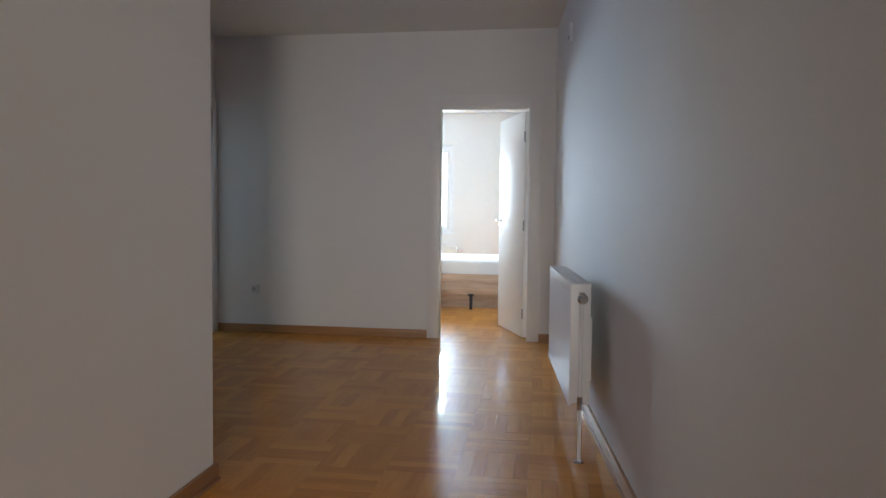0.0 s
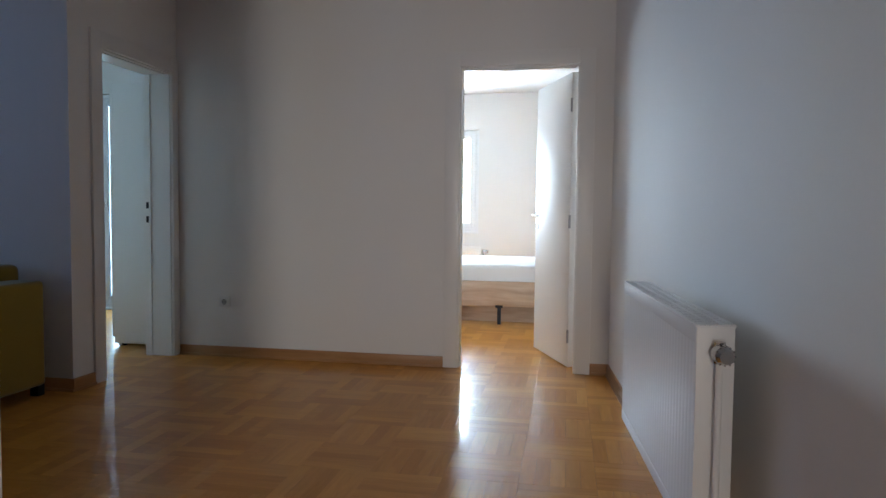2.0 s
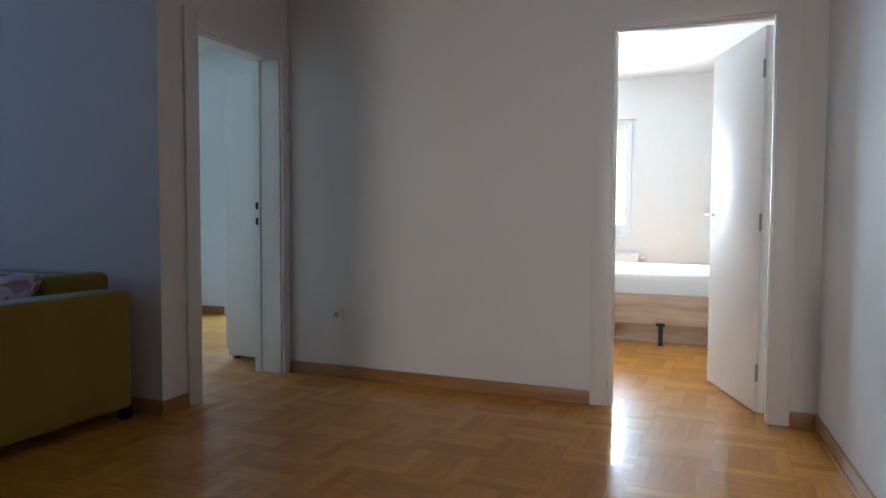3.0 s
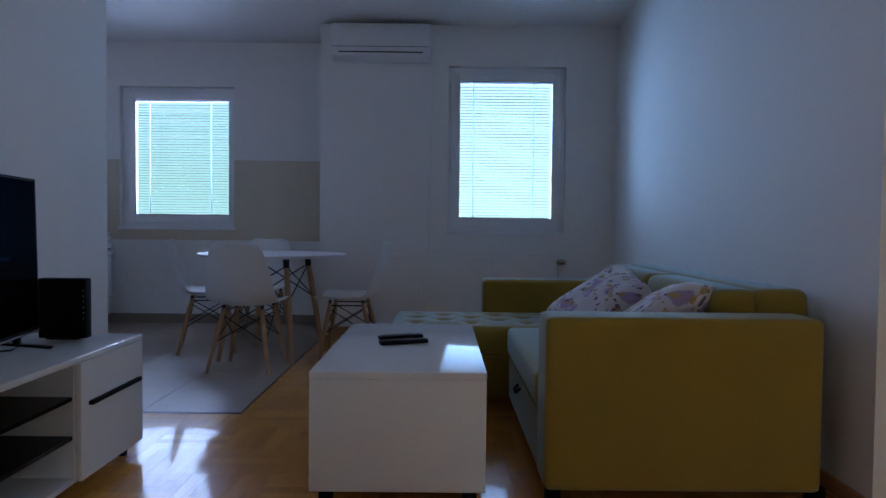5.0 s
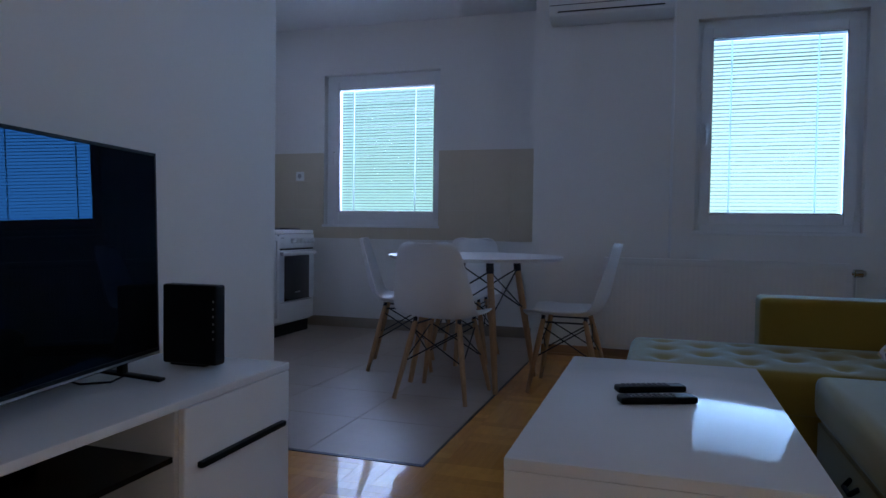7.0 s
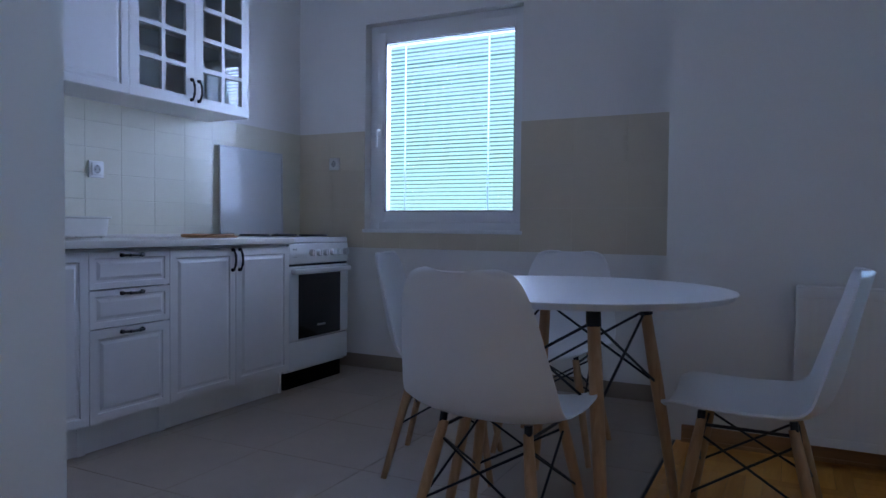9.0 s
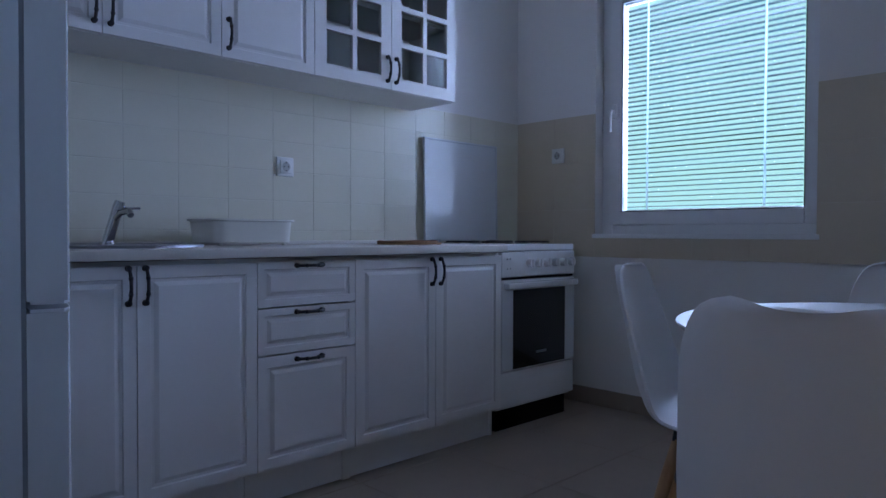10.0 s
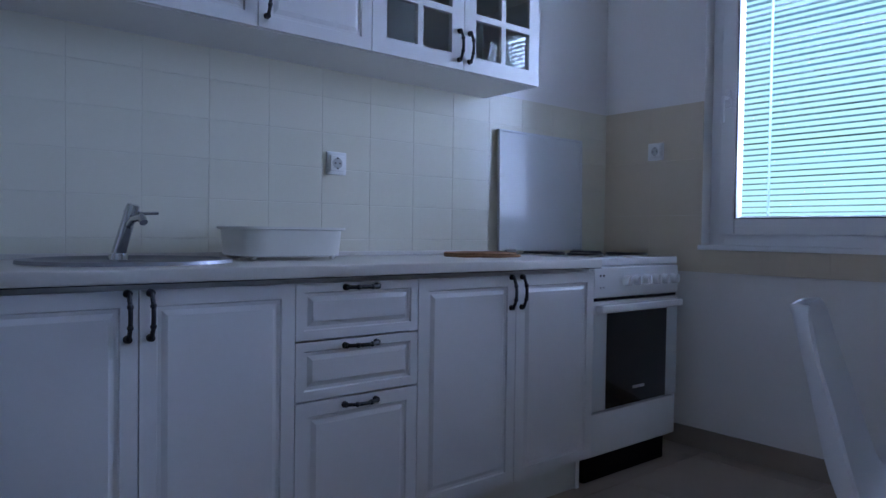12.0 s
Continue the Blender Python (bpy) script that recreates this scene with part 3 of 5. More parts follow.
def cloth(name, a, b, rough=0.9):
    """Woven upholstery: two tones in a fine weave with broad uneven wear."""
    m, n, l, p = nodes_of(name)
    co = n.new("ShaderNodeTexCoord")
    w1 = n.new("ShaderNodeTexNoise")
    w1.inputs["Scale"].default_value, w1.inputs["Detail"].default_value = 260, 2
    w2 = n.new("ShaderNodeTexNoise")
    w2.inputs["Scale"].default_value, w2.inputs["Detail"].default_value = 5, 4
    mix = n.new("ShaderNodeMix")
    mix.data_type = "RGBA"
    mix.inputs[6].default_value, mix.inputs[7].default_value = (*a, 1), (*b, 1)
    ad = n.new("ShaderNodeMath")
    ad.operation = "MULTIPLY_ADD"
    ad.inputs[1].default_value = 0.5
    for t in (w1, w2):
        l.new(co.outputs["Object"], t.inputs["Vector"])
    l.new(w1.outputs["Fac"], ad.inputs[0])
    mul = n.new("ShaderNodeMath")
    mul.operation = "MULTIPLY"
    mul.inputs[1].default_value = 0.5
    l.new(w2.outputs["Fac"], mul.inputs[0])
    l.new(mul.outputs[0], ad.inputs[2])
    l.new(ad.outputs[0], mix.inputs[0])
    l.new(mix.outputs[2], p.inputs["Base Color"])
    p.inputs["Roughness"].default_value = rough
    p.inputs["Sheen Weight"].default_value, p.inputs["Sheen Roughness"].default_value = 0.7, 0.35
    # Blue tint puts the window light's colour into the cloth's sheen.
    p.inputs["Sheen Tint"].default_value = (0.55, 0.85, 1.0, 1)
    bump = n.new("ShaderNodeBump")
    bump.inputs["Strength"].default_value, bump.inputs["Distance"].default_value = 0.5, 0.0008
    l.new(w1.outputs["Fac"], bump.inputs["Height"])
    l.new(bump.outputs[0], p.inputs["Normal"])
    return m


def print_cloth(name):
    """A floral print: ragged lilac petals, dark mauve stems and ochre dabs on white."""
    m, n, l, p = nodes_of(name)
    co = n.new("ShaderNodeTexCoord")
    bend = n.new("ShaderNodeTexNoise")
    bend.inputs["Scale"].default_value, bend.inputs["Detail"].default_value = 7, 3
    l.new(co.outputs["Object"], bend.inputs["Vector"])
    warp = n.new("ShaderNodeMix")
    warp.data_type = "VECTOR"
    warp.inputs[0].default_value = 0.14
    l.new(co.outputs["Object"], warp.inputs[4])
    l.new(bend.outputs["Color"], warp.inputs[5])
    colour = None
    for scale, low, high, tint in ((12, 0.34, 0.42, (0.36, 0.26, 0.44, 1)), (19, 0.27, 0.33, (0.44, 0.30, 0.12, 1)), (26, 0.24, 0.30, (0.17, 0.09, 0.17, 1))):
        cell = n.new("ShaderNodeTexVoronoi")
        cell.inputs["Scale"].default_value = scale
        l.new(warp.outputs[1], cell.inputs["Vector"])
        edge = n.new("ShaderNodeMapRange")
        edge.inputs[1].default_value, edge.inputs[2].default_value = low, high
        edge.inputs[3].default_value, edge.inputs[4].default_value = 1, 0
        l.new(cell.outputs["Distance"], edge.inputs[0])
        mix = n.new("ShaderNodeMix")
        mix.data_type = "RGBA"
        mix.inputs[7].default_value = tint
        if colour is None:
            mix.inputs[6].default_value = (0.60, 0.55, 0.57, 1)
        else:
            l.new(colour, mix.inputs[6])
        l.new(edge.outputs[0], mix.inputs[0])
        colour = mix.outputs[2]
    l.new(colour, p.inputs["Base Color"])
    p.inputs["Roughness"].default_value, p.inputs["Sheen Weight"].default_value = 0.85, 0.2
    return m


GREEN = cloth("olive_green_upholstery", (0.225, 0.145, 0.015), (0.32, 0.222, 0.03))
PRINT = print_cloth("floral_print")

# ---- kitchen ----


def front(w, h, border=0.052):
    """A foil-wrapped cabinet front with a raised centre field; local x, z in its plane, face towards +y."""
    bm = one(0, w, 0, 0.019, 0, h, bevel=0.0)
    f = max(bm.faces, key=lambda q: q.calc_center_median().y)
    for thick, deep in ((border, 0.0), (0.004, -0.006), (0.012, 0.0), (0.018, 0.0065)):
        bmesh.ops.inset_region(bm, faces=[f], thickness=thick, depth=deep)
    return bm


def bow(bm, p, along_z, length=0.10):
    """A dark bow handle at p with round feet."""
    ax = Vector((0, 0, 1)) if along_z else Vector((1, 0, 0))
    out = Vector((0, 1, 0))
    c = Vector(p)
    for s in (-1, 1):
        tube(bm, c + ax * s * length / 2, c + ax * s * length / 2 + out * 0.012, 0.0095, 0.008, 12)
    pts = [c + ax * t * length / 2 + out * (0.012 + 0.014 * (1 - t * t)) for t in (-1, -0.6, -0.2, 0.2, 0.6, 1)]
    bent(bm, [tuple(q) for q in pts], 0.0052)
    for t in (-0.45, 0.45):
        q = c + ax * t * length / 2 + out * 0.0235
        v = bmesh.ops.create_uvsphere(bm, u_segments=8, v_segments=6, radius=0.0075)["verts"]
        bmesh.ops.translate(bm, vec=q, verts=v)


def unit(name, x0, x1, y0, y1, z0, z1, fronts, label, feet=True, glazed=False):
    """A kitchen cabinet; fronts: (x, z, w, h, handle x, handle z, upright) measured from its lower corner."""
    o = thing(name, pose(x0, y0, 0), label, "kitchen cabinet", "fitted kitchen cabinets")
    w, d, t = x1 - x0, y1 - y0, 0.018
    for x in (0, w - t):
        part("side_panel", one(x, x + t, 0, d, z0, z1), MATTWHITE, o)
        if feet:
            part("foot", one(x, x + t, 0, d - 0.034, 0.001, z0 - 0.0005), MATTWHITE, o)
    part("bottom_panel", one(t, w - t, 0, d, z0, z0 + t), MATTWHITE, o)
    part("top_panel", one(t, w - t, 0, d, z1 - t, z1), MATTWHITE, o)
    part("back_panel", one(t, w - t, 0, 0.006, z0 + t, z1 - t), MATTWHITE, o)
    if glazed:
        part("shelf", one(t, w - t, 0.006, d - 0.03, z0 + 0.34, z0 + 0.358), MATTWHITE, o)
    if feet:
        part("plinth", one(t, w - t, d - 0.055, d - 0.039, 0.004, z0 - 0.003), MATTWHITE, o, "white recessed plinth board")
    for fx, fz, fw, fh, hx, hz, up in fronts:
        g = 0.0015
        if glazed:
            bm = bmesh.new()
            b, mid, rows = 0.055, 0.022, 4
            xs = [g, g + b, fw / 2 - mid / 2, fw / 2 + mid / 2, fw - g - b, fw - g]
            gap = (fh - 2 * b - (rows - 1) * mid) / rows
            zs = [g, b]
            for k in range(rows):
                zs += [b + k * (gap + mid) + gap, b + (k + 1) * (gap + mid)]
            zs[-1] = fh - g
            net = [[bm.verts.new((x, 0.019, z)) for z in zs] for x in xs]
            for p in range(5):
                for q in range(len(zs) - 1):
                    if p % 2 == 0 or q % 2 == 0:
                        bm.faces.new((net[p][q], net[p][q + 1], net[p + 1][q + 1], net[p + 1][q]))
            bmesh.ops.recalc_face_normals(bm, faces=bm.faces)
            if bm.faces[:][0].normal.y < 0:
                bmesh.ops.reverse_faces(bm, faces=bm.faces[:])
            bmesh.ops.solidify(bm, geom=bm.faces[:], thickness=0.019)
            dr = part("door", bm, FOIL, o, "white glazed lattice door")
            part("pane", one(xs[1] - 0.01, xs[4] + 0.01, 0.006, 0.009, b - 0.01, fh - b + 0.01), GLASS, dr, "clear glass", 0)
        else:
            bm = front(fw - 2 * g, fh - 2 * g, 0.052 if fh > 0.2 else 0.034)
            bmesh.ops.translate(bm, vec=(g, 0, g), verts=bm.verts)
            dr = part("door" if fh > 0.45 else "drawer_front", bm, FOIL, o, smooth=25)
        dr.location = (fx, d + 0.001, fz)
        bm = bmesh.new()
        bow(bm, (hx - fx, 0.019, hz - fz), up)
        part("handle", bm, BLACKIRON, dr, "black wrought bow handle")
    return o


Y0, Y1 = KY + 0.012, 0.19   # depth of the base units
LOW, TOP = 0.13, 0.832
DH = TOP - LOW - 0.012


def base_doors(w):
    return [(0, LOW, w / 2, DH, w / 2 - 0.024, 0.762, True), (w / 2, LOW, w / 2, DH, w / 2 + 0.024, 0.762, True)]


unit("base_cabinet", -6.185, -5.37, Y0, Y1, LOW, TOP, base_doors(0.815), "white panelled base cabinet with two doors beside the cooker")
unit("drawer_cabinet", -5.37, -4.975, Y0, Y1, LOW, TOP, [(0, 0.669, 0.395, 0.151, 0.1975, 0.805, False), (0, 0.511, 0.395, 0.155, 0.1975, 0.648, False), (0, LOW, 0.395, 0.378, 0.1975, 0.488, False)], "white panelled base cabinet with three drawers")
unit("sink_cabinet", -4.975, -4.215, Y0, Y1, LOW, TOP, base_doors(0.76), "white panelled sink cabinet with two doors")

UB, UT, U1 = 1.53, 2.25, -0.07
UH = UT - UB
for x0, x1, n, glazed, text in ((-6.15, -5.37, 2, True, "white wall cabinet with two glazed lattice doors"), (-5.37, -4.985, 1, False, "narrow white panelled wall cabinet with one door"), (-4.985, -4.20, 2, False, "white panelled wall cabinet with two doors")):
    w = x1 - x0
    fr = [(k * w / n, UB, w / n, UH, (w - 0.026 if n == 1 else w / 2 + (k * 2 - 1) * 0.024), UB + 0.085, True) for k in range(n)]
    unit("wall_cabinet", x0, x1, KY + 0.008, U1, UB, UT, fr, text, False, glazed)

# worktop with an oval cut-out for the basin
o = thing("worktop", pose(-5.2, 0, 0), "pale stone-patterned laminate worktop along the kitchen units", "worktop")
bm = bmesh.new()
box(bm, -0.995, 0.985, KY + 0.010, 0.238, 0.834, 0.866, bevel=0.006, seg=3)
part("board", bm, WORKTOP, o)
part("front_seal", one(-0.994, 0.984, 0.205, 0.236, 0.8325, 0.8345), BLACK, o, "dark lower edge of the worktop")
part("upstand", one(-0.99, 0.98, KY + 0.009, KY + 0.022, 0.866, 0.882, bevel=0.003), WORKTOP, o, "narrow upstand strip at the wall")

o = thing("kitchen_sink", pose(-4.655, -0.08, 0.866), "oval stainless steel sink set in the worktop", "sink")
bm = bmesh.new()
N = 40


def oval(rx, ry, z, cx=0.0):
    return [bm.verts.new((cx + rx * math.cos(2 * math.pi * k / N), ry * math.sin(2 * math.pi * k / N), z)) for k in range(N)]


rings = [oval(0.258, 0.222, 0.001), oval(0.256, 0.22, 0.010), oval(0.232, 0.20, 0.012), oval(0.226, 0.194, 0.006), oval(0.20, 0.17, 0.0015), oval(0.03, 0.03, 0.0012)]
for a, b in zip(rings, rings[1:]):
    for k in range(N):
        bm.faces.new((a[k], a[(k + 1) % N], b[(k + 1) % N], b[k]))
bm.faces.new(rings[-1])
part("basin", bm, BASIN, o)
bm = bmesh.new()
tube(bm, (0, 0, 0.0015), (0, 0, 0.006), 0.034, 0.03, 24)
part("drain", bm, DULLSTEEL, o, "steel drain fitting")
o = thing("tap", pose(-4.665, -0.235, 0.872), "single-lever chrome kitchen tap with a slanted spout", "tap")
bm = bmesh.new()
tube(bm, (0, 0, -0.004), (0, 0, 0.012), 0.027, 0.024, 20)
tube(bm, (0, 0, 0.01), (-0.026, 0.022, 0.125), 0.019, 0.017, 20)
part("body", bm, CHROME, o)
bm = bmesh.new()
bent(bm, [(-0.018, 0.015, 0.085), (-0.024, 0.06, 0.108), (-0.027, 0.12, 0.112), (-0.028, 0.135, 0.098)], 0.0105, 12)
part("spout", bm, CHROME, o)
bm = bmesh.new()
tube(bm, (-0.026, 0.022, 0.122), (-0.032, 0.028, 0.148), 0.020, 0.016, 20)
bent(bm, [(-0.030, 0.026, 0.128), (-0.06, 0.026, 0.124), (-0.098, 0.026, 0.126)], 0.0045, 8)
part("lever", bm, CHROME, o)

o = thing("dish_rack", pose(-5.12, -0.165, 0.868), "low white plastic dish rack with flared sides on the worktop", "dish rack")
bm = bmesh.new()
rings = []
for hx, hy, z in ((0.152, 0.105, 0.008), (0.158, 0.110, 0.012), (0.164, 0.115, 0.088), (0.174, 0.125, 0.090), (0.174, 0.125, 0.097), (0.160, 0.111, 0.097), (0.152, 0.104, 0.016)):
    ring = []
    for k in range(32):
        a = 2 * math.pi * k / 32
        c, t = math.cos(a), math.sin(a)
        ring.append(bm.verts.new((hx * math.copysign(abs(c) ** 0.3, c), hy * math.copysign(abs(t) ** 0.3, t), z)))
    rings.append(ring)
for a, b in zip(rings, rings[1:]):
    for k in range(32):
        bm.faces.new((a[k], a[(k + 1) % 32], b[(k + 1) % 32], b[k]))
bm.faces.new(rings[0][::-1])
bm.faces.new(rings[-1])
part("tray", bm, CLEARPLASTIC, o)
bm = bmesh.new()
for k in range(11):
    box(bm, -0.132 + k * 0.026, -0.128 + k * 0.026, -0.098, 0.098, 0.014, 0.06)
tagged(part("ribs", bm, CLEARPLASTIC, o), kind="stuff")
for s in (-1, 1):
    for t in (-1, 1):
        bm = bmesh.new()
        tube(bm, (s * 0.13, t * 0.085, 0), (s * 0.13, t * 0.085, 0.010), 0.009)
        part("foot", bm, CLEARPLASTIC, o)

o = thing("wicker_mats", pose(-5.93, -0.12, 0.867), "small pile of brown woven wicker mats on the worktop", "place mat")
for k, (dx, r) in enumerate(((0, 0.125), (0.012, 0.118))):
    bm = bmesh.new()
    for q in range(9):
        rr = r * (q + 1) / 9
        pts = [(dx + rr * 1.25 * math.cos(a), rr * math.sin(a), 0.004 + k * 0.008 + 0.001 * math.sin(7 * a + q)) for a in np.linspace(0, 2 * math.pi, 25)]
        for a, b in zip(pts, pts[1:]):
            tube(bm, a, b, 0.0045, seg=6)
    box(bm, dx - r, dx + r, -r * 0.6, r * 0.6, 0.002 + k * 0.008, 0.006 + k * 0.008)
    part("mat", bm, WICKER, o)

# cooker
CX0, CX1, CF = -6.785, -6.212, 0.175
o = thing("cooker", pose((CX0 + CX1) / 2, CF, 0), "white free-standing electric cooker with four hotplates and raised lid", "cooker")
cw, cd = (CX1 - CX0) / 2, CF - KY - 0.03
part("body", one(-cw, cw, -cd, -0.02, 0.10, 0.835, bevel=0.004), ENAMEL, o)
part("hob", one(-cw - 0.002, cw + 0.002, -cd, 0.004, 0.836, 0.868, bevel=0.008, seg=3), ENAMEL, o)
part("plinth", one(-cw + 0.02, cw - 0.02, -cd + 0.02, -0.035, 0.001, 0.10), BLACK, o, "black recessed plinth")
bm = one(-cw, cw, -0.02, 0.012, 0.715, 0.834, bevel=0.012, seg=3)
part("control_panel", bm, ENAMEL, o)
for k in range(6):
    bm = bmesh.new()
    x = -cw + 0.045 + k * 0.066
    tube(bm, (x, 0.012, 0.778), (x, 0.036, 0.778), 0.021, 0.018, 20)
    box(bm, x - 0.0045, x + 0.0045, 0.03, 0.042, 0.76, 0.796, bevel=0.002)
    part("knob", bm, ENAMEL, o, "white round control knob")
bm = bmesh.new()
for x in (cw - 0.06, cw - 0.04):
    tube(bm, (x, 0.0115, 0.80), (x, 0.0135, 0.80), 0.004, seg=8)
    tube(bm, (x, 0.0115, 0.755), (x, 0.0135, 0.755), 0.0025, seg=8)
tagged(part("pilot_lights", bm, BLACK, o, "tiny dark pilot lights"), kind="stuff")
# Black strip stands for the shade in the gap above the oven door.
part("gap", one(-cw + 0.002, cw - 0.002, -0.018, 0.002, 0.704, 0.714), BLACK, o)
dr = part("oven_door", one(-cw + 0.002, cw - 0.002, -0.018, 0.010, 0.285, 0.702, bevel=0.004), ENAMEL, o)
part("oven_window", one(-cw + 0.085, cw - 0.085, 0.0085, 0.0125, 0.288, 0.655, bevel=0.001), OVENGLASS, dr, "black oven glass")
part("badge", one(-0.05, 0.03, 0.0125, 0.0132, 0.345, 0.357), STEEL, dr, "small pale nameplate")
part("side_strip", one(-cw + 0.004, -cw + 0.082, 0.0095, 0.0115, 0.29, 0.655), FRIDGE, dr)
part("side_strip", one(cw - 0.082, cw - 0.004, 0.0095, 0.0115, 0.29, 0.655), FRIDGE, dr)
bm = bmesh.new()
box(bm, -cw + 0.012, cw - 0.012, 0.010, 0.046, 0.660, 0.692, bevel=0.012, seg=3)
part("oven_handle", bm, ENAMEL, dr, "white full-width oven handle")
part("drawer", one(-cw + 0.002, cw - 0.002, -0.018, 0.008, 0.115, 0.276, bevel=0.006), ENAMEL, o, "white storage drawer")
for x, y, r in ((-0.14, -0.15, 0.09), (0.14, -0.15, 0.073), (-0.14, -0.37, 0.073), (0.14, -0.37, 0.09)):
    bm = bmesh.new()
    tube(bm, (x, y, 0.867), (x, y, 0.872), r + 0.008, seg=32)
    ring = part("trim_ring", bm, CHROME, o, "bright trim ring")
    bm = bmesh.new()
    tube(bm, (x, y, 0.870), (x, y, 0.881), r, r - 0.003, 32)
    part("hotplate", bm, HOTPLATE, o, "dark cast iron hotplate")
lid = one(-cw + 0.012, cw - 0.012, -0.003, 0.003, 0, 0.52)
lid = part("lid", lid, LIDGLASS, o, "raised pale glossy cooker lid", 0)
lid.matrix_basis = pose(0, -cd + 0.006, 0.880, 1.0, 0, 0)
bm = bmesh.new()
for x0, x1, z0, z1 in ((-cw + 0.008, -cw + 0.018, 0, 0.527), (cw - 0.018, cw - 0.008, 0, 0.527), (-cw + 0.018, cw - 0.018, 0.517, 0.527)):
    box(bm, x0, x1, -0.007, 0.007, z0, z1, bevel=0.002)
part("lid_edge", bm, FRIDGE, lid, "pale metal edge of the lid")
for x in (-cw + 0.06, cw - 0.06):
    bm = bmesh.new()
    tube(bm, (x - 0.03, -cd + 0.03, 0.876), (x + 0.03, -cd + 0.03, 0.876), 0.009)
    part("lid_hinge", bm, STEEL, o, "steel lid hinge")

# fridge, standing at the end of the units and facing the window
fa = math.degrees(math.atan2(-0.50, -0.065))
o = thing("fridge", pose(-4.2195, 0.907, 0, 0, 0, fa), "tall white fridge-freezer with two rounded doors", "fridge")
FW, FD, FH, SPLIT = 0.50, 0.55, 1.72, 0.785


def curved_door(z0, z1):
    """A door that bulges gently across its width."""
    bm = bmesh.new()
    n = 14
    prof = [(0.0, 0.062)] + [(FW * k / n, -0.014 * (1 - (2 * k / n - 1) ** 4) ** 0.7) for k in range(n + 1)] + [(FW, 0.062)]
    a = [bm.verts.new((x, y, z0)) for x, y in prof]
    b = [bm.verts.new((x, y, z1)) for x, y in prof]
    for k in range(len(prof)):
        q = (k + 1) % len(prof)
        bm.faces.new((a[k], a[q], b[q], b[k]))
    bm.faces.new(a[::-1])
    bm.faces.new(b)
    e = [x for x in bm.edges if abs(x.verts[0].co.z - x.verts[1].co.z) < 1e-6]
    bmesh.ops.bevel(bm, geom=e, offset=0.006, segments=2, affect="EDGES")
    return bm


part("cabinet", one(0.004, FW - 0.004, 0.068, FD, 0.03, FH - 0.004, bevel=0.006), FRIDGE, o)
part("gasket", one(0.006, FW - 0.006, 0.062, 0.069, 0.07, FH - 0.02), surface("fridge_gasket", (0.30, 0.32, 0.35), 0.6), o, "grey door gasket")
part("lower_door", curved_door(0.07, SPLIT - 0.004), FRIDGE, o)
up = part("upper_door", curved_door(SPLIT + 0.004, FH), FRIDGE, o)
bm = bmesh.new()
bent(bm, [(FW * 0.40, -0.010, SPLIT + 0.004), (FW * 0.55, -0.020, SPLIT + 0.008), (FW * 0.75, -0.020, SPLIT + 0.03), (FW * 0.88, -0.008, SPLIT + 0.055)], 0.008, 10)
part("handle", bm, FRIDGE, up, "moulded white door grip")
for x in (0.04, FW - 0.04):
    for y in (0.09, FD - 0.04):
        bm = bmesh.new()
        tube(bm, (x, y, 0), (x, y, 0.035), 0.018)
        part("foot", bm, BLACK, o)

# ---- dining table and chairs ----


